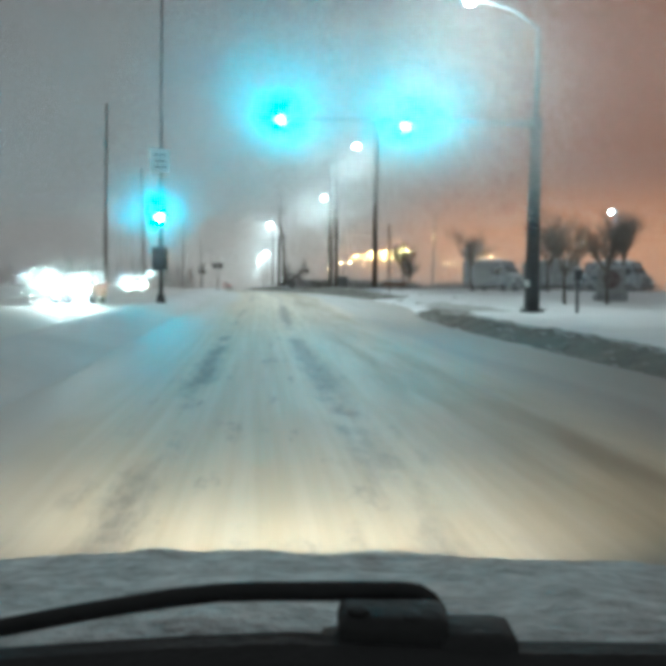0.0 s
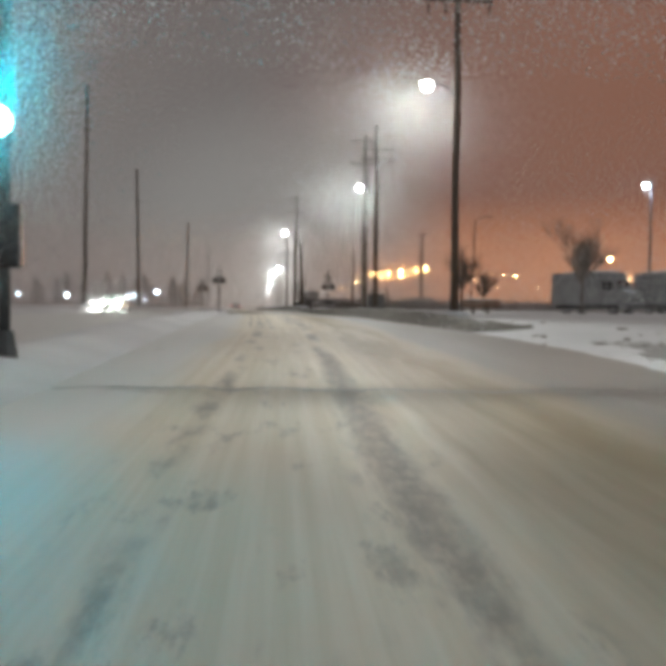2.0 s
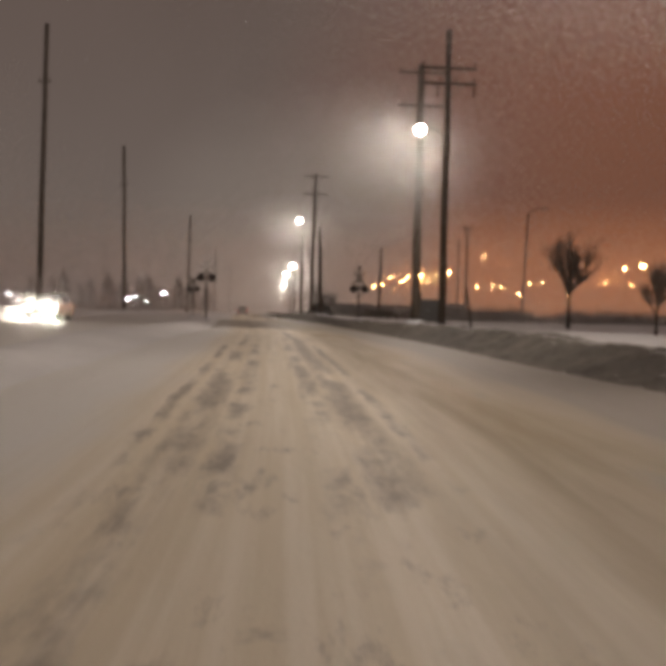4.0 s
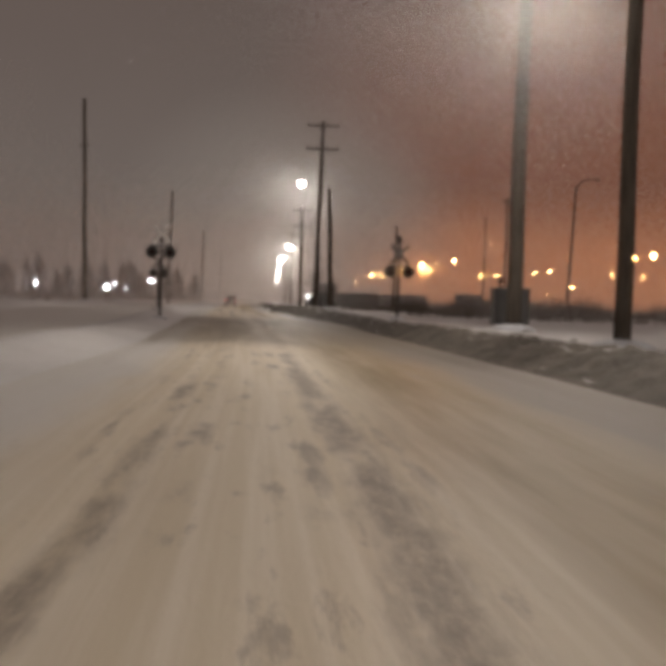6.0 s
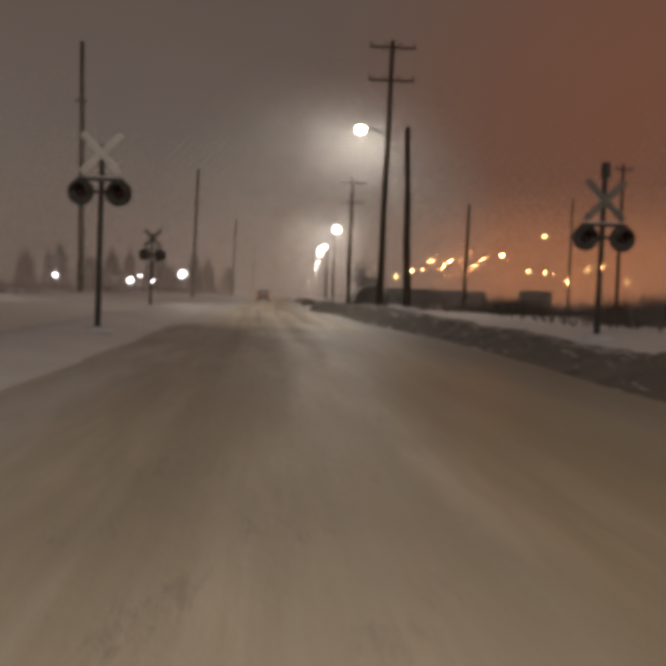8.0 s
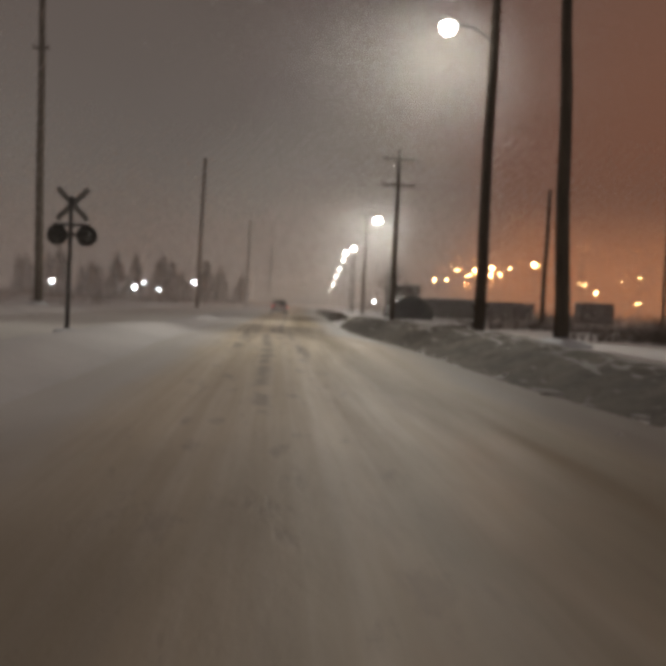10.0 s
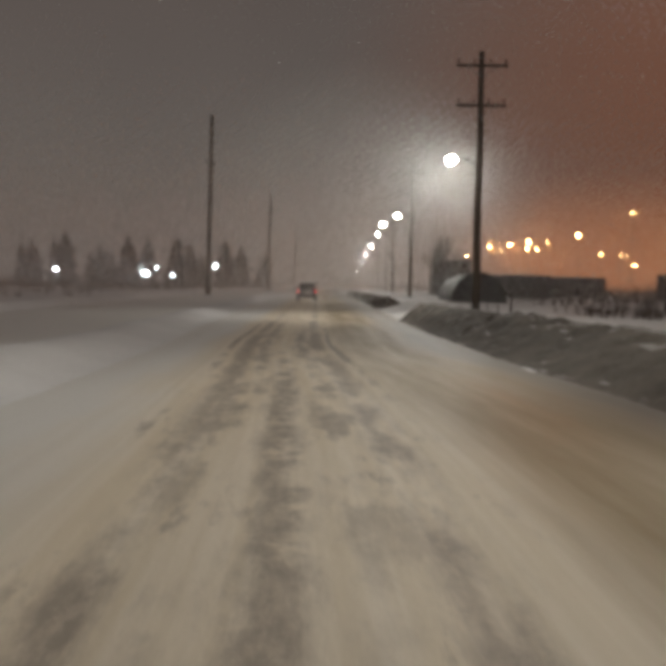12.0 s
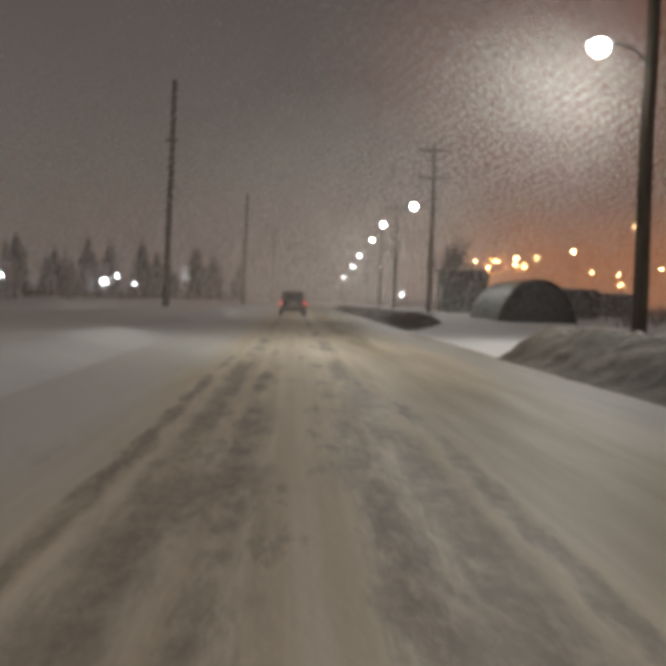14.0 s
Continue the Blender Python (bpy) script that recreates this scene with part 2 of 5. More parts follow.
    for k, (c, h, wear, by, pace) in enumerate(((-0.78, 0.14, (0.4, 0.58), outer_left, 0.3), (0.76, 0.16, (0.4, 0.58), outer_right, 0.3), (-0.4, 0.11, (0.43, 0.6), doubled, 0.45), (0.42, 0.12, (0.42, 0.6), doubled, 0.45), (-1.14, 0.07, (0.42, 0.6), doubled, 0.3), (1.1, 0.07, (0.42, 0.6), doubled, 0.3), (-0.04, 0.12, (0.47, 0.6), centre_blot, 0.8), (2.6, 0.14, (0.46, 0.66), steady, 0.3), (4.0, 0.14, (0.46, 0.66), steady, 0.3))):
        b_k = band(c, h, wear, by, 13.7 * k, pace)
        total = b_k if total is None else math_node("MAXIMUM", total, b_k)
    patches = smooth(noise_tex(1.4, 0.35, 5, 0.6), 0.62, 0.75)
    inner = math_node("MULTIPLY", smooth(math_node("ABSOLUTE", u), 1.35, 0.9), smooth(noise_tex(3.0, 0.8, 6, 0.66, 41.0), 0.55, 0.68))
    slushy = math_node("MULTIPLY", smooth(sep.outputs["Y"], 122.0, 130.0), smooth(sep.outputs["Y"], 154.0, 148.0))
    inner = math_node("MULTIPLY", inner, 0.7)
    wheel_path = smooth(math_node("ABSOLUTE", math_node("SUBTRACT", math_node("ABSOLUTE", u), 0.55)), 0.5, 0.2)
    blots = math_node("MULTIPLY", wheel_path, smooth(noise_tex(1.9, 0.5, 5, 0.58, 63.0), 0.46, 0.6))
    inner = math_node("MAXIMUM", inner, math_node("MULTIPLY", math_node("MULTIPLY", blots, slushy), 0.85))
    total = math_node("MAXIMUM", total, inner)
    total = math_node("MAXIMUM", total, math_node("MULTIPLY", patches, 0.3))
    total = math_node("MULTIPLY", total, smooth(noise_tex(9.0, 3.5, 5, 0.7, 77.0), 0.3, 0.62, 0.55, 1.0))
    fresh = math_node("MULTIPLY", smooth(sep.outputs["Y"], 103.0, 108.0), smooth(sep.outputs["Y"], 121.0, 116.0))
    total = math_node("MULTIPLY", total, math_node("MULTIPLY_ADD", fresh, -0.3, 0.97))
    streak = smooth(noise_tex(7.0, 0.12, 4, 0.6), 0.35, 0.7)

    def mix(fac, a, c):
        k = n.new("ShaderNodeMix")
        k.data_type = "RGBA"
        if isinstance(fac, float):
            k.inputs[0].default_value = fac
        else:
            l.new(fac, k.inputs[0])
        for s, v in ((k.inputs[6], a), (k.inputs[7], c)):
            if isinstance(v, tuple):
                s.default_value = (*v, 1)
            else:
                l.new(v, s)
        return k.outputs[2]

    # warm tan base: the headlights' glow on the snow put into its colour
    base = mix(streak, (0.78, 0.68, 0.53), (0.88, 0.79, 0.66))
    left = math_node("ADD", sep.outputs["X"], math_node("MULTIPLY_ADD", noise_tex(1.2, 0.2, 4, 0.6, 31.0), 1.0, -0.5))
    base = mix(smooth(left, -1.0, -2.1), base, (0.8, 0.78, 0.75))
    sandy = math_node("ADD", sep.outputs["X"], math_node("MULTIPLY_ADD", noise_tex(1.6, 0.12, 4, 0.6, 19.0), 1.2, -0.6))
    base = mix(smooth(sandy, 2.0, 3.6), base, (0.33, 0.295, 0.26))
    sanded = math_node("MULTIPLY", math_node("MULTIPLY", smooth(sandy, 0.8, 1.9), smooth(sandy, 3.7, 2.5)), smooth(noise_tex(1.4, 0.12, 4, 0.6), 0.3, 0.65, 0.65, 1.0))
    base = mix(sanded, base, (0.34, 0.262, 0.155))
    # tan wear in two stretches, with unlit road beyond the headlights painted in
    worn_unlit = None
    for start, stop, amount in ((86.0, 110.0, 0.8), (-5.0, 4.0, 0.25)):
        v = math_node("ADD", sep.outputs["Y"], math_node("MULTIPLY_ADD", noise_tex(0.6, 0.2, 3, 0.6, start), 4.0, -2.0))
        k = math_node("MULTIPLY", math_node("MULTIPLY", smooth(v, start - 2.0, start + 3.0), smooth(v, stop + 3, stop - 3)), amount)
        worn_unlit = k if worn_unlit is None else math_node("MAXIMUM", worn_unlit, k)
    worn_unlit = math_node("MULTIPLY", worn_unlit, smooth(noise_tex(0.8, 0.12, 4, 0.6, 5.0), 0.25, 0.6, 0.45, 1.0))
    worn_unlit = math_node("MULTIPLY", worn_unlit, smooth(sep.outputs["X"], -3.2, -2.2))
    base = mix(worn_unlit, base, (0.29, 0.243, 0.178))
    base = mix(total, base, (0.36, 0.312, 0.258))
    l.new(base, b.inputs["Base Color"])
    bp = n.new("ShaderNodeBump")
    bp.inputs["Strength"].default_value, bp.inputs["Distance"].default_value = 0.35, 0.02
    l.new(math_node("SUBTRACT", noise_tex(9.0, 3.0, 5, 0.6), total), bp.inputs["Height"])
    l.new(bp.outputs[0], b.inputs["Normal"])
    return m


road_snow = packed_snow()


def flake_material():
    """A snowflake: matt white, letting half of the light through."""
    m = bpy.data.materials.new("snowflake")
    m.use_nodes = True
    n, l = m.node_tree.nodes, m.node_tree.links
    n.remove(n["Principled BSDF"])
    back, front, half = n.new("ShaderNodeBsdfTranslucent"), n.new("ShaderNodeBsdfDiffuse"), n.new("ShaderNodeMixShader")
    for k in (back, front):
        k.inputs["Color"].default_value = (0.88, 0.88, 0.88, 1)
    half.inputs[0].default_value = 0.5
    l.new(back.outputs[0], half.inputs[1])
    l.new(front.outputs[0], half.inputs[2])
    l.new(half.outputs[0], n["Material Output"].inputs[0])
    return m


snowflake = flake_material()


# ---- mesh helpers ----
def part(name, bm, mat, parent=None, label="", smooth=False):
    """One mesh object from a bmesh, under a thing or a part."""
    me = bpy.data.meshes.new(name)
    bmesh.ops.recalc_face_normals(bm, faces=bm.faces)
    if smooth:
        for f in bm.faces:
            f.smooth = True
    bm.to_mesh(me)
    bm.free()
    me.materials.append(mat)
    ob = new(name, me)
    if parent:
        ob.parent = parent
    if label:
        ob["label"] = label
    return ob


def thing(name, m, label, category, group=""):
    ob = new(name)
    ob.empty_display_size = 0.2
    ob.matrix_world = m
    return tagged(ob, label, category, group)


def box(size, at=(0, 0, 0), bevel=0.0, bm=None, turn=None):
    bm = bm or bmesh.new()
    m = Matrix.Translation(at) @ (turn or Matrix()) @ Matrix.Diagonal((*size, 1))
    made = bmesh.ops.create_cube(bm, size=1, matrix=m)["verts"]
    if bevel:
        edges = list({e for v in made for e in v.link_edges})
        bmesh.ops.bevel(bm, geom=edges, offset=bevel, segments=2, affect="EDGES", profile=0.6)
    return bm


def rod(a, b, ra, rb=None, seg=10, bm=None, caps=True):
    bm = bm or bmesh.new()
    a, b = Vector(a), Vector(b)
    q = (b - a).to_track_quat("Z", "Y").to_matrix().to_4x4()
    m = Matrix.Translation((a + b) / 2) @ q
    bmesh.ops.create_cone(bm, cap_ends=caps, segments=seg, radius1=ra, radius2=rb if rb is not None else ra, depth=(b - a).length, matrix=m)
    return bm


def tube(points, radii, seg=8, bm=None, flat=1.0):
    """A bent round bar through points."""
    bm = bm or bmesh.new()
    rings = []
    pts = [Vector(p) for p in points]
    way = pts[-1] - pts[0]
    steep = abs(way.z) > 0.8 * way.length
    for i, p in enumerate(pts):
        d = (pts[min(i + 1, len(pts) - 1)] - pts[max(i - 1, 0)]).normalized()
        side = d.cross(Vector((0, 1, 0)) if steep else Vector((0, 0, 1)))
        side = side.normalized() if side.length > 1e-4 else Vector((1, 0, 0))
        up = side.cross(d)
        r = radii[i] if isinstance(radii, (list, tuple)) else radii
        rings.append([bm.verts.new(p + side * r * math.cos(k * 2 * math.pi / seg) + up * r * flat * math.sin(k * 2 * math.pi / seg)) for k in range(seg)])
    for a, b in zip(rings, rings[1:]):
        for k in range(seg):
            bm.faces.new((a[k], a[(k + 1) % seg], b[(k + 1) % seg], b[k]))
    bm.faces.new(rings[0][::-1])
    bm.faces.new(rings[-1])
    return bm


def blob(size, at=(0, 0, 0), bm=None, seg=12):
    bm = bm or bmesh.new()
    bmesh.ops.create_uvsphere(bm, u_segments=seg, v_segments=seg * 2 // 3, radius=0.5, matrix=Matrix.Translation(at) @ Matrix.Diagonal((*size, 1)))
    return bm


def prism(outline, width, bm=None, bevel=0.0):
    """A side outline of (y, z) points, made solid across x."""
    bm = bm or bmesh.new()
    sides = [[bm.verts.new((s * width / 2, y, z)) for y, z in outline] for s in (-1, 1)]
    bm.faces.new(sides[0])
    bm.faces.new(sides[1][::-1])
    k = len(outline)
    for i in range(k):
        bm.faces.new((sides[0][i], sides[0][(i + 1) % k], sides[1][(i + 1) % k], sides[1][i]))
    if bevel:
        bmesh.ops.bevel(bm, geom=list(bm.edges), offset=bevel, segments=2, affect="EDGES", profile=0.6)
    return bm


# ---- the lie of the land ----
def table(pairs):
    """A smooth curve through (y, value) pairs."""
    ys, vs = zip(*pairs)
    fine = np.arange(-120, 1001, 1.0)
    v = np.interp(fine, ys, vs)
    k = np.hanning(15)
    v = np.convolve(np.pad(v, 7, mode="edge"), k / k.sum(), mode="valid")
    return lambda y: float(np.interp(y, fine, v))


road_z = table([(-40, -1.05), (-3, -1.04), (8, -1.04), (20, -0.9), (35, -0.64), (49, -0.39), (59, -0.25), (69, -0.17), (84, -0.2), (95, -0.12), (107, -0.05), (118, -0.05), (124, 0.03), (129, 0.06), (134, -0.02), (142, -0.2), (160, -0.22), (205, -0.16), (300, 0.1), (1000, 0.3)])
lane_x = table([(-40, 0.2), (-3, 0.4), (20, 0.7), (49, 1.45), (60, 1.4), (80, 1.1), (95, 0.5), (107, -0.1), (118, -0.75), (128, -1.2), (137, -1.9), (142, -2.4), (160, -3.0), (200, -4.4), (260, -6.2), (400, -9), (1000, -20)])
kerb_right = table([(-40, 6.3), (0, 6.1), (26, 6.0), (36, 7.6), (46, 7.6), (62, 6.3), (85, 5.9), (95, 5.1), (105, 4.8), (119, 3.3), (130, 2.3), (143, 2.0), (152, 1.6), (158, 1.5), (163, 1.35), (200, 0.6), (260, -1.4), (400, -4), (1000, -15)])
kerb_left = table([(-40, -2.0), (30, -1.9), (86, -1.7), (100, -2.2), (116, -3.2), (133, -4.2), (150, -5.6), (165, -6.4), (200, -7.8), (260, -9.2), (400, -12), (1000, -23)])
MEDIAN, OPPOSITE = 3.0, 7.0


def ramp01(v, a, b):
    t = min(1, max(0, (v - a) / (b - a)))
    return t * t * (3 - 2 * t)


def median_height(y):
    h = 0.27 - 0.13 * ramp01(y, 88, 92) * (1 - ramp01(y, 104, 110))
    return h * (1 - ramp01(y, 165, 169) * (1 - ramp01(y, 178, 182)))


def land(x, y):
    """Height of the snow-covered ground."""
    z = road_z(y)
    r, l = kerb_right(y), kerb_left(y)
    lump = 0.05 * noise.noise((x * 0.45, y * 0.3, 3)) + 0.09 * noise.noise((x * 0.12, y * 0.1, 7))
    if x > r - 0.05:
        d = x - r
        drive = ramp01(y, 160, 163) * (1 - ramp01(y, 174, 177))
        return z + ((0.03 + 0.31 * ramp01(y, 38, 62)) + lump * 1.3) * ramp01(d, 0.0, 2.2) * (1 - 0.85 * drive * (1 - ramp01(d, 6, 10))) - 0.03 * (1 - ramp01(d, 0, 0.5))
    if x > l:
        return z - 0.05
    if x > l - MEDIAN:
        d = l - x
        return z - 0.03 + (median_height(y) + lump) * ramp01(d, 0.0, 1.5) * (1 - ramp01(d, MEDIAN - 1.2, MEDIAN))
    if x > l - MEDIAN - OPPOSITE:
        return z - 0.05
    d = l - MEDIAN - OPPOSITE - x
    return z - 0.03 + (0.45 + lump * 2.2) * ramp01(d, 0.0, 1.6)


def sheet(name, xs, ys, height, mat, uv=None, uv_name="lane"):
    """A grid of land. xs: columns for a given y."""
    verts, uvs, faces = [], [], []
    for y in ys:
        row = xs(y)
        for x in row:
            verts.append((x, y, height(x, y)))
            if uv:
                uvs.append(uv(x, y))
    k = len(row)
    for j in range(len(ys) - 1):
        for i in range(k - 1):
            a = j * k + i
            faces.append((a, a + 1, a + k + 1, a + k))
    me = bpy.data.meshes.new(name)
    me.from_pydata(verts, [], faces)
    me.polygons.foreach_set("use_smooth", [True] * len(faces))
    if uv:
        layer = me.uv_layers.new(name=uv_name)
        idx = np.empty(len(me.loops), dtype=np.int32)
        me.loops.foreach_get("vertex_index", idx)
        layer.data.foreach_set("uv", np.array(uvs, dtype=np.float32)[idx].ravel())
    me.materials.append(mat)
    return new(name, me)


far_cols = [-2500, -900, -350, -150, -90, -60, -40, -30]
near_cols = [-24 + 0.3 * i for i in range(151)]
cols = far_cols + near_cols + [24, 28, 34, 42, 55, 80, 130, 300, 900, 2500]
rows = [-900, -200, -80, -40] + [-25 + 0.7 * i for i in range(380)] + [250, 265, 285, 310, 350, 420, 520, 700, 1000, 2500]
tagged(sheet("ground", lambda y: cols, rows, land, snow), "open ground under fresh, wind-smoothed snow", "snow", kind="structure")


def rutted(x, y):
    u = x - lane_x(y) + 0.5 * (noise.noise((0, y * 0.11, 0))) * 0.5
    rut = sum(-0.022 * math.exp(-((u - c) / w) ** 2) for c, w in ((-0.75, 0.2), (0.8, 0.22), (2.6, 0.2), (4.0, 0.2)))
    edge = min(1, max(0, (kerb_right(y) + 0.25 - x) / 0.8)) * min(1, max(0, (x - kerb_left(y) + 0.25) / 0.8))
    return road_z(y) + rut * edge + 0.02 * noise.noise((x * 1.3, y * 0.35, 1)) * edge + 0.012 * noise.noise((x * 4, y * 1.1, 5)) * edge - 0.035 * (1 - edge)


def carriageway(y):
    a, b = kerb_left(y) - 0.25, kerb_right(y) + 0.25
    return [a + (b - a) * i / 80 for i in range(81)]


road_rows = [-24 + 0.35 * i for i in range(700)] + [221 + 4 * i for i in range(60)]
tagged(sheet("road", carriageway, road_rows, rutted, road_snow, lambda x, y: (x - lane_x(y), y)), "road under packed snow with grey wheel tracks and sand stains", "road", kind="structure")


def far_carriageway(y):
    a, b = kerb_left(y) - MEDIAN - OPPOSITE - 0.2, kerb_left(y) - MEDIAN + 0.2
    return [a + (b - a) * i / 24 for i in range(25)]


tagged(sheet("road_opposite", far_carriageway, [-24 + 1.2 * i for i in range(200)] + [222 + 5 * i for i in range(50)],
             lambda x, y: road_z(y) + 0.02 * noise.noise((x * 1.3, y * 0.3, 4)), road_snow, lambda x, y: (x - kerb_left(y) - 1.0, y)),
       "opposite carriageway under packed snow beyond the median", "road", kind="structure")


def snow_bank(y0, y1, width, height, label, lumps=0.5):
    """A bank thrown up by the plough along the right verge: steep ragged face, rounded top, soft back."""
    rowsy = [y0 + 0.14 * i for i in range(int((y1 - y0) / 0.14) + 1)]

    def across(y):
        w = width(y)
        r = kerb_right(y) - 0.12 + 0.16 * noise.noise((0, y * 0.8, 9)) + 0.1 * noise.noise((0, y * 2.1, 2))
        return [r + (w * 2.3) * (i / 44) ** 1.2 for i in range(45)]

    def up(x, y):
        w = width(y)
        r = kerb_right(y) - 0.12
        d = (x - r) / w
        end = ramp01(y, y0, y0 + 2.2) * (1 - ramp01(y, y1 - 1.3, y1))
        shape = ramp01(d, -0.05, 0.95) * (1 - 0.75 * ramp01(d, 1.1, 2.3))
        h = height(y) * end * shape
        h *= 1 + lumps * (0.5 * noise.noise((x * 0.9, y * 0.45, 2)) + 0.35 * noise.noise((x * 2.2, y * 1.6, 6)))
        clod = noise.noise((x * 1.7, y * 1.3, 12))
        h += lumps * (0.08 + 0.16 * ramp01(y, 142, 150)) * height(y) * end * ramp01(d, 0.1, 0.5) * (1 - ramp01(d, 1.1, 1.7)) * (ramp01(clod, -0.05, 0.12) - 0.5)
        h += lumps * 0.16 * end * ramp01(d, 0.0, 0.3) * noise.noise((x * 4.5, y * 3.2, 8)) * (1 - ramp01(d, 1.0, 1.6))
        h += lumps * end * ramp01(d, 0.0, 0.2) * (1 - ramp01(d, 1.0, 1.5)) * (0.07 * noise.noise((x * 9, y * 6, 4)) + 0.1 * abs(noise.noise((x * 3, y * 2.4, 14))))
        crest = road_z(y) - 0.05 + h
        return crest if d < 1.0 else max(crest, land(x, y) - 0.06)

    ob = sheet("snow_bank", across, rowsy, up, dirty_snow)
    return tagged(ob, label, "snow bank", kind="structure")


bank_w = table([(-30, 1.0), (25, 1.0), (36, 1.6), (60, 1.5), (90, 1.4), (100, 1.2), (118, 1.8), (140, 2.2), (152, 1.6), (162, 1.0), (300, 1.2)])
bank_h = table([(-30, 0.3), (25, 0.28), (36, 0.2), (50, 0.3), (62, 0.55), (90, 0.5), (99, 0.36), (106, 0.36), (112, 0.45), (130, 0.6), (150, 0.72), (158, 0.68), (300, 0.5)])
snow_bank(-20, 31, bank_w, bank_h, "low dirty snow bank along the verge by the signals", 0.35)
snow_bank(29.6, 47.4, lambda y: 2.6, lambda y: 0.07, "low trodden snow edge of the side road", 0.3)
snow_bank(46, 161.8, bank_w, bank_h, "long lumpy bank of dirty ploughed snow along the verge", 0.42)
snow_bank(177, 250, bank_w, bank_h, "low ploughed snow bank beyond the drive entrance", 0.5)


# dark melted joint running across the road beyond the signals
bm = bmesh.new()
prev = None
for i in range(60):
    x = -1.9 + i * 0.17
    y = 30.6 - 0.012 * i
    a = bm.verts.new((x, y - 0.07 - 0.06 * noise.noise((i * 0.4, 0, 0)), rutted(x, y) + 0.006))
    b = bm.verts.new((x, y + 0.08 + 0.06 * noise.noise((i * 0.35, 3, 0)), rutted(x, y) + 0.006))
    if prev and noise.noise((i * 0.3, 7, 0)) > -0.6:
        bm.faces.new((prev[0], a, b, prev[1]))
    prev = (a, b)
tagged(part("road_joint", bm, material("wet_slush", (0.38, 0.35, 0.325), 0.5, vary=0.3, scale=3, fine=40, bump=0.3)), "dark wet joint melted across the snowy road", "road joint", kind="structure")


def snow_clods(x0, x1, y0, y1, count, seed, label):
    """Frozen lumps thrown up by the plough, lying on the verge."""
    rng = random.Random(seed)
    bm = bmesh.new()
    for i in range(count):
        x, y, r = rng.uniform(x0, x1), rng.uniform(y0, y1), rng.uniform(0.04, 0.13)
        m = Matrix.Translation((x, y, land(x, y) + r * 0.1)) @ Matrix.Rotation(rng.uniform(0, 6), 4, "Z") @ Matrix.Diagonal((r * rng.uniform(1, 2.2), r, r * 0.55, 1))
        made = bmesh.ops.create_icosphere(bm, subdivisions=1, radius=1, matrix=m)["verts"]
        for v in made:
            v.co += Vector((noise.noise(v.co * 4), noise.noise(v.co * 4 + Vector((5, 0, 0))), noise.noise(v.co * 4 + Vector((0, 7, 0))))) * r * 0.5
    return tagged(part("snow_clods", bm, clod_snow), label, "snow clods", kind="stuff")


snow_clods(7.5, 13.5, 30, 52, 26, 61, "frozen grey snow clods lying on the verge by the junction")
snow_clods(6.6, 9.5, 60, 92, 40, 62, "frozen grey snow clods along the verge bank")
snow_clods(2.6, 6.0, 112, 150, 50, 63, "frozen grey snow clods along the high verge bank")


# ---- utility poles and street lamps ----
def crossarm(parent, z, width, pegs, mat=wood):
    arm = part("crossarm", box((width, 0.1, 0.12), (0, -0.17, z), 0.01), mat, parent)
    for i in range(pegs):
        x = -width / 2 + 0.1 + (width - 0.2) * i / max(1, pegs - 1)
        b = rod((x, -0.17, z + 0.06), (x, -0.17, z + 0.16), 0.012, seg=6)
        rod((x, -0.17, z + 0.14), (x, -0.17, z + 0.2), 0.045, 0.055, 10, b)
        rod((x, -0.17, z + 0.2), (x, -0.17, z + 0.27), 0.035, 0.045, 10, b)
        part("insulator", b, insulator_glaze, arm)
    for s in (-1, 1):
        part("brace", rod((s * width * 0.28, -0.17, z - 0.05), (0, -0.17, z - 0.55), 0.014, seg=6), steel, arm)
    return arm


def lamp_arm(parent, z, reach, drop=0.0, lit=True):
    """A curved bracket with a cobra-head luminaire over the road."""
    pts = [(0, -0.1, z - 0.55), (-reach * 0.25, -0.12, z - 0.2), (-reach * 0.6, -0.12, z + 0.03), (-reach, -0.12, z + 0.08)]
    arm = part("lamp_arm", tube(pts, 0.03, 8), dark_steel, parent)
    b = bmesh.new()
    blob((0.72, 0.3, 0.2), (-reach - 0.25, -0.12, z + 0.1), b)
    bmesh.ops.bisect_plane(b, geom=list(b.verts) + list(b.edges) + list(b.faces), plane_co=(0, 0, z + 0.06), plane_no=(0, 0, -1), clear_outer=True)
    part("lamp_housing", b, steel, arm, smooth=True)
    part("lamp_glass", blob((0.5, 0.42, 0.42), (-reach - 0.28, -0.12, z - 0.02)), lamp_lit if lit else sign_white, arm, "glowing white lamp glass" if lit else "", True)
    return arm


STREET_LIGHTS = []


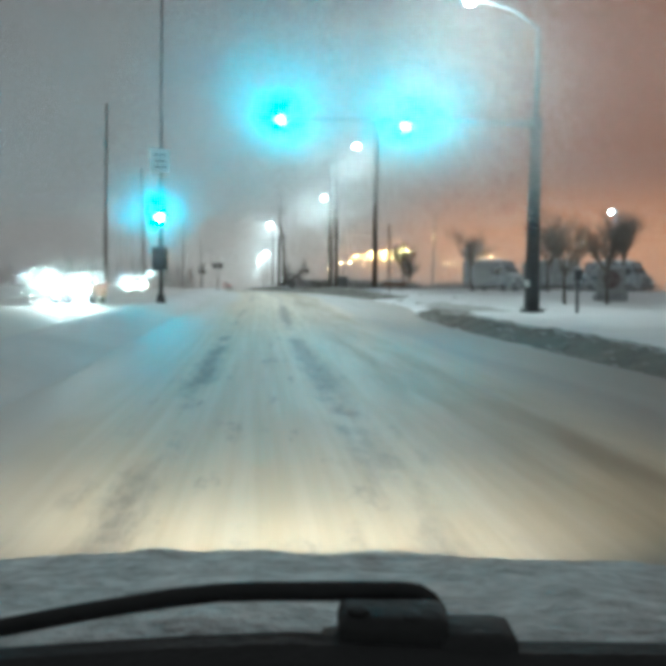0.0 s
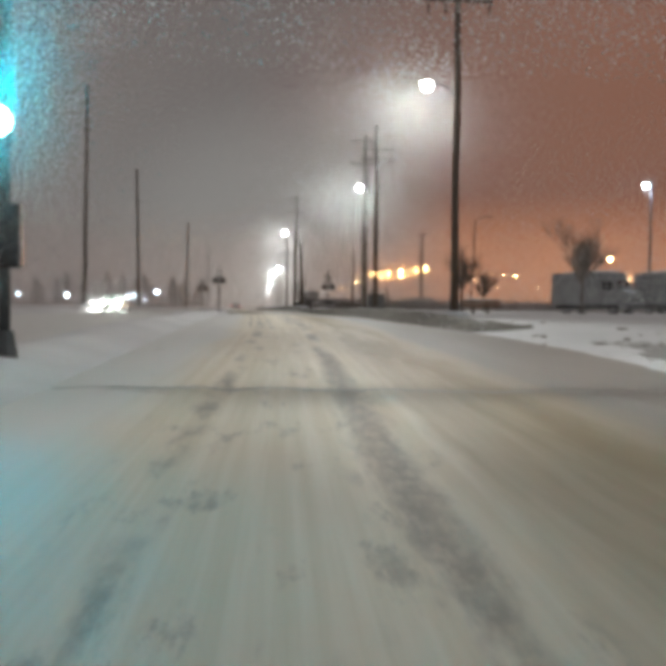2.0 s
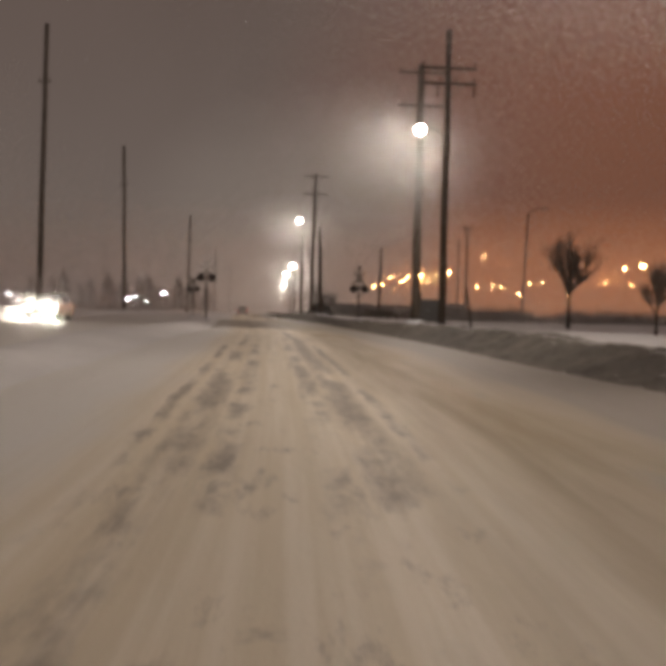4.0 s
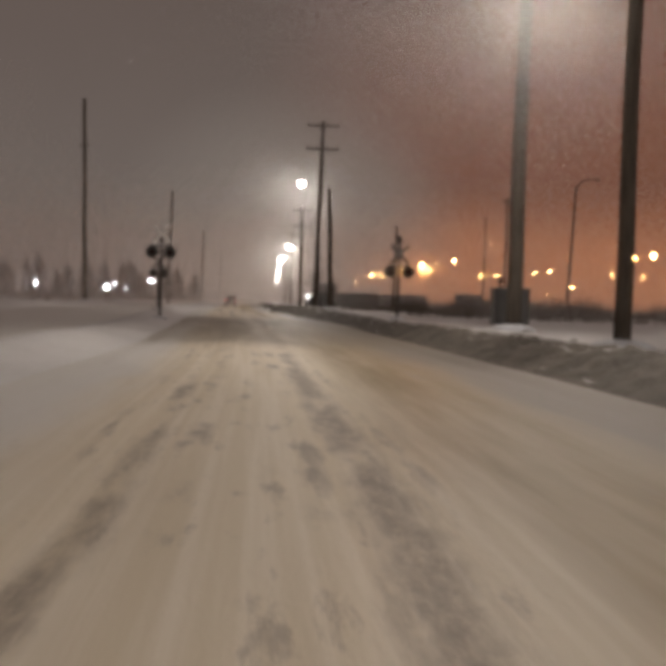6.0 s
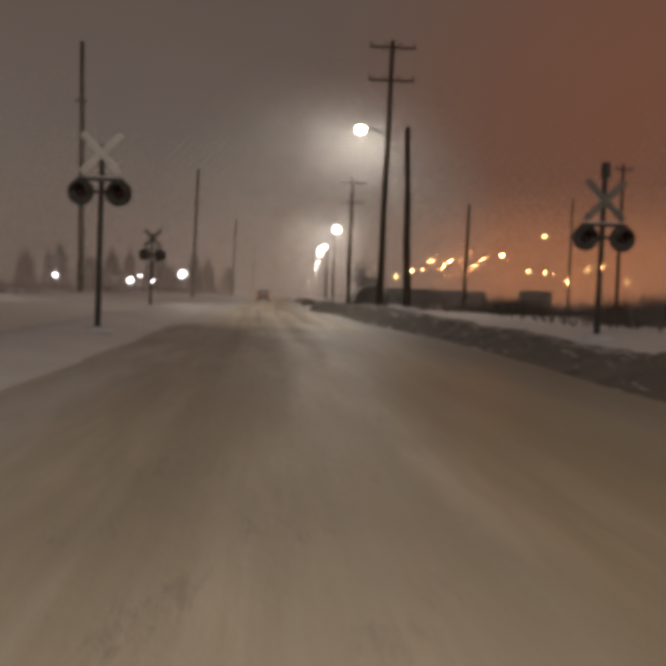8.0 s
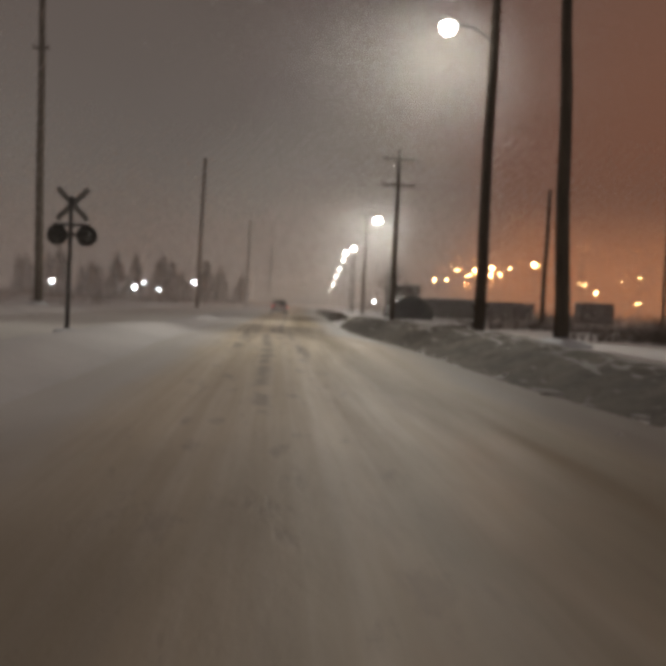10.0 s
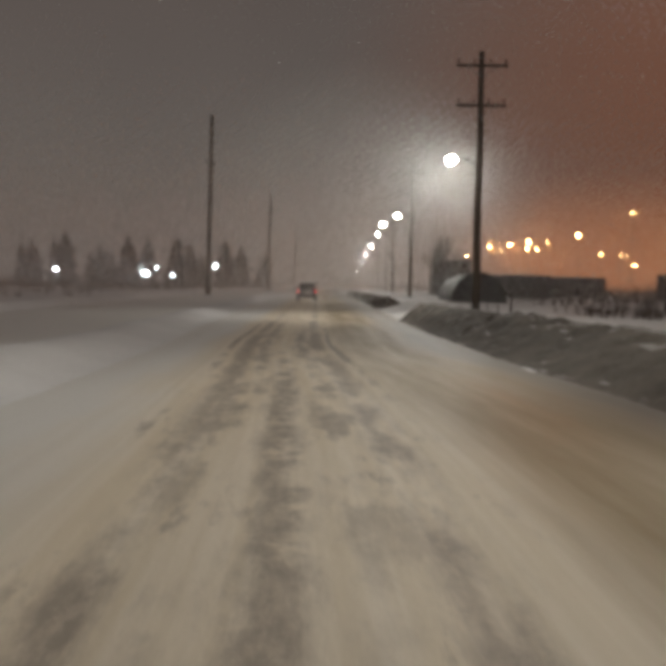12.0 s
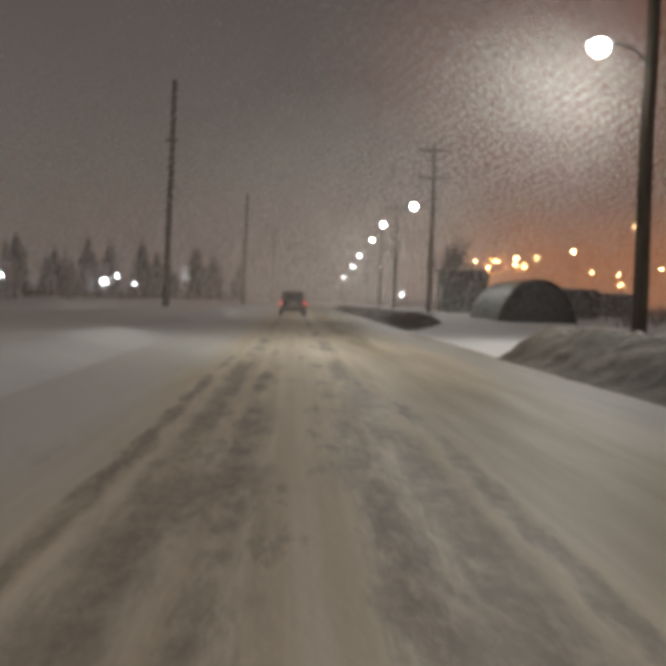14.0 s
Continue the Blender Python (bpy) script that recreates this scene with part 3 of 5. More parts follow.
def utility_pole(x, y, height, arms=(), radius=0.19, lean=(0, 0), lamp_at=None, mat=wood, label="", hangers=None):
    z = land(x, y) - 0.15
    ob = thing("utility_pole", Matrix.Translation((x, y, z)), label or "weathered wooden utility pole standing in the verge snow", "utility pole", "utility poles along the road")
    top = (lean[0], lean[1], height)
    b = bmesh.new()
    rings = 7
    pts = [(lean[0] * (i / rings) + 0.02 * math.sin(i * 1.7), lean[1] * (i / rings), height * i / rings) for i in range(rings + 1)]
    tube(pts, [radius * (1 - 0.36 * i / rings) for i in range(rings + 1)], 12, b)
    part("pole", b, mat, ob, smooth=True)
    part("snow_skirt", blob((1.5, 1.4, 0.5), (0, 0, 0.12)), cap_snow, ob, "drifted snow round the foot", True)
    for zz, w, pegs in arms:
        k = zz / height
        a = crossarm(ob, zz, w, pegs, mat)
        a.location = (lean[0] * k, lean[1] * k, 0)
    if hangers:
        zz, w = hangers
        for sx in (-0.46, -0.2, 0.46):
            h = rod((sx * w, -0.17, zz - 0.06), (sx * w, -0.17, zz - 0.62), 0.02, seg=6)
            for i in range(4):
                rod((sx * w, -0.17, zz - 0.2 - 0.1 * i), (sx * w, -0.17, zz - 0.25 - 0.1 * i), 0.075, 0.05, 10, h)
            part("hanging_insulator", h, insulator_glaze, ob)
    if lamp_at:
        zz, reach = lamp_at
        k = (zz - z) / height
        a = lamp_arm(ob, zz - z, reach)
        a.location = (lean[0] * k, lean[1] * k, 0)
        p = Vector((x + lean[0] * k - reach - 0.28, y - 0.12 + lean[1] * k, zz - 0.27))
        STREET_LIGHTS.append(tuple(p))
        if y < 320:
            for s in (-1, 1):
                lamp("street_light", p, STREET_WATTS * 0.66, STREET_COLOUR, 0.06, 176, p + Vector((-0.5, s, -0.15)))
        else:
            lamp("street_light", p, STREET_WATTS, STREET_COLOUR, 0.06)
    return ob


utility_pole(9.1, 57.2, 14.2, ((13.75, 2.9, 4),), hangers=(13.75, 2.9), lamp_at=(10.0, 1.08), label="tall wooden utility pole with one crossarm and a lit street lamp")
utility_pole(8.95, 82.4, 13.6, ((11.85, 2.5, 2), (11.15, 2.5, 4)), radius=0.19, hangers=(11.15, 2.5), lamp_at=(9.05, 0.96), label="wooden utility pole with two crossarms and a lit lamp")
utility_pole(9.24, 91.7, 14.6, ((14.1, 2.6, 4), (12.28, 2.6, 2)), radius=0.27, label="stout wooden utility pole with two crossarms before the crossing")
utility_pole(4.95, 130.2, 14.6, ((14.2, 2.5, 4), (12.4, 2.5, 4)), lean=(0.3, 1.5), lamp_at=(9.92, 1.2), label="tall wooden utility pole with crossarms past the crossing")
utility_pole(5.65, 123.6, 8.4, (), radius=0.19, lean=(-0.3, 0), label="bare short wooden pole beside the rail crossing")
utility_pole(16.2, 166.8, 10.2, (), radius=0.2, label="plain leaning wooden pole in the scrub", lean=(0.15, 0))
utility_pole(25.2, 151, 12.0, ((11.6, 1.4, 2),), radius=0.16, label="thin wooden pole in the scrub beyond the verge")
utility_pole(30.3, 180, 12.9, (), radius=0.15, label="thin wooden pole in the scrub beyond the verge")
tall = utility_pole(35.2, 161, 14.9, (), radius=0.17, lean=(0.6, 0), label="tall thin leaning pole with a curved unlit lamp arm")
arm = part("lamp_arm", tube([(0.57, -0.15, 14.2), (0.66, -0.15, 14.9), (1.1, -0.15, 15.4), (1.9, -0.15, 15.7), (2.7, -0.15, 15.7)], 0.06, 8), dark_steel, tall)
part("lamp_housing", blob((0.8, 0.34, 0.2), (3.0, -0.15, 15.7)), dark_steel, arm, smooth=True)
utility_pole(4.95, 162.3, 12.0, ((11.35, 2.3, 4), (9.6, 2.2, 4)), lamp_at=(6.95, 0.98), label="wooden utility pole with two crossarms by the drive entrance")
utility_pole(4.85, 201.5, 11.8, ((11.3, 2.3, 4), (9.5, 2.2, 2)), lamp_at=(7.6, 1.0), mat=hazed_wood, label="wooden utility pole paled as if by haze, with a lit street lamp")
utility_pole(4.7, 228.7, 10.5, ((10.2, 2.2, 2),), lamp_at=(8.75, 1.0), mat=hazed_wood, label="wooden utility pole paled as if by haze, with a lit street lamp")
utility_pole(5.2, 257.8, 11.2, ((10.9, 2.2, 2),), lamp_at=(9.32, 1.05), mat=hazed_wood, label="distant wooden pole with a lit street lamp")
utility_pole(5.3, 295.5, 11.2, ((10.9, 2.2, 2),), lamp_at=(9.18, 1.05), mat=hazed_wood, label="distant wooden pole with a lit street lamp")
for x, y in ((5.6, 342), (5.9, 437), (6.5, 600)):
    utility_pole(x, y, 11, ((10.6, 2.2, 2),), lamp_at=(9.25, 1.05), mat=hazed_wood, label="far wooden pole with a lit street lamp")
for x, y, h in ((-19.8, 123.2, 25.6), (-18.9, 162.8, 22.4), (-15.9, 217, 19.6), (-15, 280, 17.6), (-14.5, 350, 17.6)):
    utility_pole(x, y, h, ((h - 5.2, 1.1, 2),) if h > 18 else (), radius=0.3, mat=hazed_wood, lean=(-0.5, 0) if y == 162.8 else (0.3, 0), label="very tall plain wooden transmission pole across the road")


# ---- traffic signals at the junction ----
def signal_head(parent, at, lit_lens=2, lens=0.21, back=True):
    x, y, z = at
    head = part("signal_head", box((0.46, 0.22, 1.34), (x, y, z + 0.06), 0.03), black_paint, parent)
    if back:
        part("backplate", box((0.72, 0.02, 1.58), (x, y + 0.06, z + 0.06), 0.01), black_paint, head)
    for i, m in enumerate((red_lens, amber_lens, green_lit)):
        zz = z + 0.47 - 0.41 * i
        r = lens
        part("lens", blob((2 * r, 0.12, 2 * r), (x, y - 0.12, zz), seg=16), m, head, "glowing green lens" if i == 2 else "", True)
        b = bmesh.new()
        vs = []
        for k in range(13):
            a = math.pi * (-0.12 + 1.24 * k / 12)
            vs.append([bm2 for bm2 in (b.verts.new((x + 0.215 * math.cos(a), y - 0.11, zz + 0.215 * math.sin(a))), b.verts.new((x + 0.22 * math.cos(a), y - 0.36 + 0.1 * (1 - math.sin(max(0, a))), zz + 0.22 * math.sin(a))))])
        for p, q in zip(vs, vs[1:]):
            b.faces.new((p[0], q[0], q[1], p[1]))
        part("visor", b, black_paint, head)
    return head


z0 = land(11.3, 30.2)
mast = thing("signal_mast", Matrix.Translation((11.35, 30.2, z0)), "dark steel signal mast with green signals over the road", "traffic signal", "traffic signals")
part("pole", rod((0, 0, -0.2), (0.05, 0.1, 7.3), 0.31, 0.2, 16), dark_steel, mast, smooth=True)
part("upper_pole", rod((0.05, 0.1, 7.25), (0.1, 0.2, 11.0), 0.12, 0.08, 12), dark_steel, mast, smooth=True)
part("base_flange", box((0.75, 0.75, 0.08), (0, 0, 0.05), 0.02), dark_steel, mast)
for sx in (-1, 1):
    for sy in (-1, 1):
        part("anchor_bolt", rod((sx * 0.3, sy * 0.3, 0.05), (sx * 0.3, sy * 0.3, 0.2), 0.03, seg=6), steel, mast)
za = 6.56 - z0
part("mast_arm", tube([(0.05, 0, za), (-2.5, 0.02, za + 0.02), (-6, 0.04, za + 0.0), (-10.6, 0.06, za - 0.05)], [0.13, 0.11, 0.09, 0.06], 12), dark_steel, mast, smooth=True)
part("arm_collar", rod((0.05, 0.1, za - 0.25), (0.05, 0.1, za + 0.25), 0.25, 0.25, 14), dark_steel, mast)
part("push_button", box((0.16, 0.12, 0.26), (-0.25, -0.15, 1.1), 0.02), sign_white, mast)
for wx, wz in ((1.57, 6.46), (6.29, 6.3)):
    signal_head(mast, (wx - 11.35, 0.1, wz - z0 + 0.35))
part("lamp_arm", tube([(0.1, 0.2, 10.9), (-0.9, 0.2, 11.6), (-2.3, 0.15, 11.9)], 0.05, 8), steel, mast)
part("lamp_housing", blob((0.75, 0.32, 0.22), (-2.6, 0.15, 11.92)), steel, mast, smooth=True)
part("lamp_glass", blob((0.42, 0.34, 0.3), (-2.6, 0.15, 11.82)), lamp_lit, mast, "glowing white lamp glass", True)
lamp("street_light", (8.75, 30.35, z0 + 11.45), STREET_WATTS * 0.6, STREET_COLOUR, 0.45)
for wx, wz in ((1.57, 6.46), (6.29, 6.3)):
    lamp("signal_light", (wx - 0.03 * wx, 30.2 - 0.45, wz - 0.2), SIGNAL_WATTS, SIGNAL_COLOUR, 0.12, 92, (wx, 0, wz + 3.5))

zc = land(-3.13, 32.9)
median_post = thing("median_signal", Matrix.Translation((-3.13, 32.9, zc)), "slim signal post on the snowy median with a low green signal", "traffic signal", "traffic signals")
part("pole", rod((0, 0, -0.2), (0.05, 0, 13.2), 0.09, 0.055, 12), dark_steel, median_post, smooth=True)
part("base_cover", rod((0, 0, -0.05), (0, 0, 0.36), 0.21, 0.14, 12), dark_steel, median_post)
signal_head(median_post, (0, -0.25, 2.92 - zc + 0.35), lens=0.225, back=False)
part("pedestrian_box", box((0.62, 0.3, 0.95), (-0.02, -0.1, 1.3 - zc), 0.04), black_paint, median_post)
board = part("sign_plate", box((0.78, 0.02, 0.95), (-0.02, -0.12, 5.2 - zc), 0.03), sign_white, median_post, "white regulatory sign plate")
for i, w in enumerate((0.5, 0.42, 0.5)):
    part("text_bar", box((w, 0.008, 0.09), (-0.02, -0.135, 5.2 - zc + 0.24 - 0.24 * i), 0.004), black_paint, board)
lamp("signal_light", (-3.05, 32.2, 2.85), SIGNAL_WATTS * 0.6, SIGNAL_COLOUR, 0.12, 92, (-3.1, 0, 6.0))


# ---- rail crossing signals ----
def crossing_signal(x, y, turned, lights_z, label, blade, cap=False, cross=0.8):
    """A flashing crossing signal at rest: pole, crossbuck, and a pair of unlit lights on round backings."""
    z = land(x, y)
    ob = thing("crossing_signal", pose(x, y, z, 0, 0, turned), label, "crossing signal", "rail crossing signals")
    h = lights_z - z
    part("pole", rod((0, 0, -0.2), (0, 0, h + (1.35 if cap else 0.98)), 0.06, 0.055, 12), hazed_enamel, ob, smooth=True)
    part("base", rod((0, 0, -0.05), (0, 0, 0.14), 0.13, 0.08, 10), hazed_enamel, ob)
    part("snow_skirt", blob((0.7, 0.7, 0.2), (0, 0, 0.02)), cap_snow, ob, "drifted snow round the foot", True)
    for a in (45, -45):
        part("crossbuck_blade", box((1.12, 0.02, 0.14), (0, -0.1 - 0.012 * (a > 0), h + cross), 0.006, turn=Matrix.Rotation(radians(a), 4, "Y")), blade, ob)
    part("light_arm", rod((-0.36, -0.08, h + 0.02), (0.36, -0.08, h + 0.02), 0.035, seg=8), hazed_enamel, ob)
    part("arm_cover", box((0.95, 0.1, 0.06), (0, -0.1, h + 0.27), 0.02), hazed_enamel, ob)
    for s in (-1, 1):
        disc = part("light_disc", rod((s * 0.38, -0.12, h), (s * 0.38, -0.15, h), 0.27, 0.27, 24), hazed_enamel, ob)
        part("light_lens", blob((0.22, 0.08, 0.22), (s * 0.38, -0.16, h)), unlit_red, disc, smooth=True)
        b = bmesh.new()
        ring = []
        for k in range(13):
            a = math.pi * k / 12
            ring.append((b.verts.new((s * 0.38 + 0.15 * math.cos(a), -0.15, h + 0.15 * math.sin(a))), b.verts.new((s * 0.38 + 0.15 * math.cos(a), -0.45, h + 0.15 * math.sin(a)))))
        for p, q in zip(ring, ring[1:]):
            b.faces.new((p[0], q[0], q[1], p[1]))
        part("visor", b, hazed_enamel, disc)
        part("rear_housing", rod((s * 0.38, -0.12, h), (s * 0.38, 0.08, h), 0.15, 0.1, 14), hazed_enamel, disc)
    if cap:
        part("bell", rod((0, -0.04, h + 1.25), (0, -0.04, h + 1.55), 0.1, 0.09, 12), hazed_enamel, ob)
    part("snow_cap", blob((0.9, 0.14, 0.06), (0, -0.1, h + 0.31)), cap_snow, ob, smooth=True)
    return ob


crossing_signal(-3.25, 102.3, 0, 2.84, "crossing signal with a white crossbuck and dark twin lights", white_blade)
crossing_signal(7.05, 102.1, 0, 2.34, "dark crossing signal with a grey crossbuck and bell on top", blade_back, True, 0.77)
crossing_signal(-6.35, 126.2, 180, 2.58, "crossing signal seen from behind across the tracks", blade_back)

cab = thing("signal_cabinet", Matrix.Translation((11.33, 99.55, land(11.33, 99.55) - 0.06)), "grey steel signal cabinet with a black vent cap on snow", "cabinet")
part("body", box((1.46, 0.7, 1.5), (0, 0, 0.76), 0.02), cabinet_grey, cab)
for sx in (-1, 1):
    d = part("door", box((0.68, 0.02, 1.34), (sx * 0.352, -0.362, 0.76), 0.01), cabinet_grey, cab)
    part("handle", rod((sx * 0.07, -0.39, 0.7), (sx * 0.07, -0.39, 0.86), 0.012, seg=6), steel, d)
part("roof_lip", box((1.54, 0.78, 0.05), (0, 0, 1.53), 0.015), cabinet_grey, cab)
part("snow_cap", blob((1.46, 0.7, 0.1), (0.02, 0, 1.56)), cap_snow, cab, smooth=True)
b = rod((-0.5, -0.2, 1.54), (-0.5, -0.2, 1.8), 0.045, seg=10)
rod((-0.5, -0.2, 1.78), (-0.5, -0.2, 1.95), 0.12, 0.07, 12, b)
part("vent_cap", b, black_paint, cab, "black mushroom vent cap", True)

# leaning stake in the verge snow
stake = thing("marker_stake", Matrix.Translation((9.44, 78.48, land(9.44, 78.48) - 0.02)), "slim dark stake leaning in the verge snow", "stake")
bend = [(0, 0, -0.2), (-0.07, 0.02, 0.6), (-0.17, 0.05, 1.2), (-0.25, 0.08, 1.75)]
part("stem", tube(bend, [0.05, 0.045, 0.042, 0.036], 8), bark, stake)


# ---- vehicles ----
def wheel(parent, x, y, r=0.33, w=0.22):
    b = rod((x - w / 2, y, r), (x + w / 2, y, r), r, r, 24)
    bmesh.ops.bevel(b, geom=[e for e in b.edges if e.calc_face_angle(0) > 1], offset=0.03, segments=2, affect="EDGES")
    wh = part("wheel", b, rubber, parent)
    s = 1 if x > 0 else -1
    part("rim", rod((x + s * (w / 2 - 0.03), y, r), (x + s * (w / 2 + 0.006), y, r), r * 0.62, r * 0.56, 16), steel, wh)
    return wh


def car(name, at, turn, paint, label, head_on=False, tall=1.66):
    """A small estate car, nose towards +y: lofted body, glass, wheels, lights, mirrors, bumpers."""
    ob = thing(name, pose(*at, 0, 0, turn), label, "car", "")
    k = tall / 1.66
    lower = [(-2.1, 0.34), (-2.18, 0.55), (-2.16, 0.95 * k), (-1.3, 1.0 * k), (1.0, 1.0 * k), (1.85, 0.88 * k), (2.12, 0.72 * k), (2.16, 0.45), (2.05, 0.3), (1.75, 0.28), (-1.8, 0.28)]
    part("body", prism(lower, 1.8, bevel=0.06), paint, ob, smooth=False)
    b = bmesh.new()
    sec = [(-2.12, 0.97, 0.86), (-1.72, 1.6, 0.66), (-1.4, 1.66, 0.64), (0.1, 1.64, 0.64), (0.95, 1.0, 0.84)]
    ring = [[b.verts.new((s * w, y, z * k)) for s in (-1, 1)] for y, z, w in sec]
    low = [[b.verts.new((s * 0.87, y, 0.97 * k)) for s in (-1, 1)] for y, z, w in sec]
    for i in range(len(sec) - 1):
        b.faces.new((ring[i][0], ring[i + 1][0], ring[i + 1][1], ring[i][1]))
        for s in (0, 1):
            if ring[i][s] is not low[i][s]:
                b.faces.new((low[i][s], low[i + 1][s], ring[i + 1][s], ring[i][s]))
    bmesh.ops.remove_doubles(b, verts=b.verts, dist=0.001)
    part("cabin", b, paint, ob)
    part("rear_window", box((1.2, 0.012, 0.46), (0, -1.93, 1.3 * k), 0.006, turn=Matrix.Rotation(radians(-32), 4, "X")), dark_glass, ob)
    part("windscreen", box((1.32, 0.012, 0.88), (0, 0.54, 1.33 * k), 0.006, turn=Matrix.Rotation(radians(53), 4, "X")), dark_glass, ob)
    for s in (-1, 1):
        part("side_window", box((0.012, 1.55, 0.4), (s * 0.765, -0.65, 1.33 * k), 0.006, turn=Matrix.Rotation(radians(-s * 17), 4, "Y")), dark_glass, ob)
        part("mirror", blob((0.2, 0.12, 0.14), (s * 1.0, 0.62, 1.05 * k)), paint, ob, smooth=True)
        part("tail_light", box((0.2, 0.05, 0.22), (s * 0.78, -2.175, 0.86 * k), 0.02), tail_lit, ob, "glowing red tail light")
        part("headlight", box((0.3, 0.08, 0.16), (s * 0.66, 2.11, 0.68 * k), 0.03), headlight_lit if head_on else plate_white, ob)
        for yy in (-1.32, 1.34):
            wheel(ob, s * 0.8, yy)
    part("rear_bumper", box((1.74, 0.14, 0.22), (0, -2.17, 0.5), 0.04), rubber, ob)
    part("front_bumper", box((1.74, 0.12, 0.2), (0, 2.14, 0.42), 0.04), rubber, ob)
    part("grille", box((0.8, 0.04, 0.12), (0, 2.15, 0.62 * k), 0.02), black_paint, ob)
    part("number_plate", box((0.36, 0.012, 0.16), (0, -2.215, 0.72 * k), 0.004), plate_white, ob)
    part("roof_snow", blob((1.2, 1.6, 0.1), (0, -0.65, 1.66 * k)), cap_snow, ob, "thin snow on the roof", True)
    return ob


car("lead_car", (-4.5, 202.0, road_z(202.0) + 0.01), 3.5, car_dark, "dark small estate car seen from behind with red tail lights")
for x, y, ty in ((-7.4, 38.7, 14), (-11.8, 95.3, 70)):
    car("oncoming_car", (x, y, road_z(y) + 0.01), 180, car_silver, "oncoming car with glaring headlights on the opposite carriageway", True, 1.5)
    for s in (-1, 1):
        lamp("headlight_beam", (x + s * 0.66, y - 2.3, road_z(y) + 0.66), HEADLIGHT_WATTS, (1.0, 0.94, 0.82), 0.08, 70, (x + s * 0.66 + 0.4, y - 22, road_z(y) - 0.1))


def parked_van(x, y, turn, label, length=5.6, tall=2.75):
    z = land(x, y) - 0.05
    ob = thing("parked_van", pose(x, y, z, 0, 0, turn), label, "van", "parked vans behind the verge")
    L = length / 2
    side = [(-L, 0.45), (-L, tall - 0.15), (-L + 0.15, tall), (L - 1.3, tall), (L - 0.75, 1.65), (L - 0.1, 1.35), (L, 0.9), (L, 0.4), (L - 0.3, 0.35), (-L + 0.2, 0.35)]
    part("body", prism(side, 2.05, bevel=0.06), van_white, ob)
    part("side_skirt", box((2.09, length - 1.0, 0.3), (0, -0.1, 0.5), 0.03), rubber, ob)
    part("grille", box((1.3, 0.04, 0.22), (0, L + 0.01, 0.95), 0.02), black_paint, ob)
    part("front_bumper", box((2.0, 0.16, 0.26), (0, L + 0.02, 0.55), 0.04), rubber, ob)
    part("bonnet_snow", blob((1.8, 0.7, 0.16), (0, L - 0.42, 1.52)), cap_snow, ob, "snow lying on the bonnet", True)
    part("windscreen", box((1.7, 0.012, 1.1), (0, L - 0.98, 2.17), 0.006, turn=Matrix.Rotation(radians(-26 + 90 - 6), 4, "X")), dark_glass, ob)
    part("rear_door", box((0.9, 0.02, 1.9), (0.47, -L - 0.012, 1.5), 0.01), van_white, ob)
    part("rear_door", box((0.9, 0.02, 1.9), (-0.47, -L - 0.012, 1.5), 0.01), van_white, ob)
    for s in (-1, 1):
        part("rear_pane", box((0.6, 0.012, 0.5), (s * 0.47, -L - 0.026, 2.0), 0.005), dark_glass, ob)
        part("side_window", box((0.012, 0.8, 0.6), (s * 1.03, L - 1.55, 1.9), 0.005), dark_glass, ob)
        part("headlight", box((0.3, 0.06, 0.22), (s * 0.78, L - 0.01, 1.0), 0.03), plate_white, ob)
        part("mirror", box((0.2, 0.1, 0.34), (s * 1.16, L - 1.0, 1.85), 0.03), rubber, ob)
        part("tail_light", box((0.12, 0.04, 0.35), (s * 0.93, -L - 0.02, 1.0), 0.01), red_lens, ob)
        for yy in (-L + 1.1, L - 1.0):
            wheel(ob, s * 0.9, yy, 0.36)
    part("bumper", box((1.95, 0.16, 0.2), (0, -L - 0.06, 0.5), 0.03), rubber, ob)
    part("roof_snow", blob((1.9, length - 1.2, 0.34), (0, -0.4, tall + 0.02)), cap_snow, ob, "thick snow on the roof", True)
    return ob


parked_van(22.8, 75.6, 217, "pale grey parked van with snow on its roof, nose outward")
parked_van(28.4, 74.8, 219, "pale grey parked van with snow on its roof", 6.0)
parked_van(34.0, 74.0, 216, "pale grey parked van with snow on its roof", 5.8)
car("parked_car", (31.9, 71.0, land(31.9, 71.0)), 200, car_silver, "snowed-in silver parked car beside the vans", False, 1.5)

zb = land(10.3, 57.2)
barrier = thing("plank_barrier", Matrix.Translation((10.9, 59.6, zb)), "low brown plank barrier on two posts in the snow", "barrier")
for i in range(2):
    part("plank", box((1.8, 0.06, 0.16), (0, -0.06, 0.46 + 0.18 * i), 0.015), board_brown, barrier)
for sx in (-1, 1):
    part("post", box((0.1, 0.1, 0.9), (sx * 0.35, 0.03, 0.3), 0.01), wood, barrier)
part("snow_cap", blob((1.75, 0.14, 0.1), (0, -0.04, 0.73)), cap_snow, barrier, smooth=True)


zr = land(20.9, 45)
mon = thing("round_sign", Matrix.Translation((20.9, 45, zr)), "pale sign panel with a dull red disc, snow-capped", "sign")
part("base", box((1.9, 0.5, 0.45), (0, 0.1, 0.2), 0.03), van_white, mon)
face = part("panel", box((1.7, 0.16, 1.5), (0, 0.05, 1.15), 0.05), material("pale_sign_panel", (0.3, 0.3, 0.29), 0.6, vary=0.2, scale=4, fine=40, bump=0.1), mon)
part("disc", rod((0, -0.04, 1.2), (0, -0.09, 1.2), 0.52, 0.52, 28), material("dull_red_sign_sheet", (0.13, 0.085, 0.08), 0.5, vary=0.2, scale=5, fine=60, bump=0.05), face, "dull red round emblem")
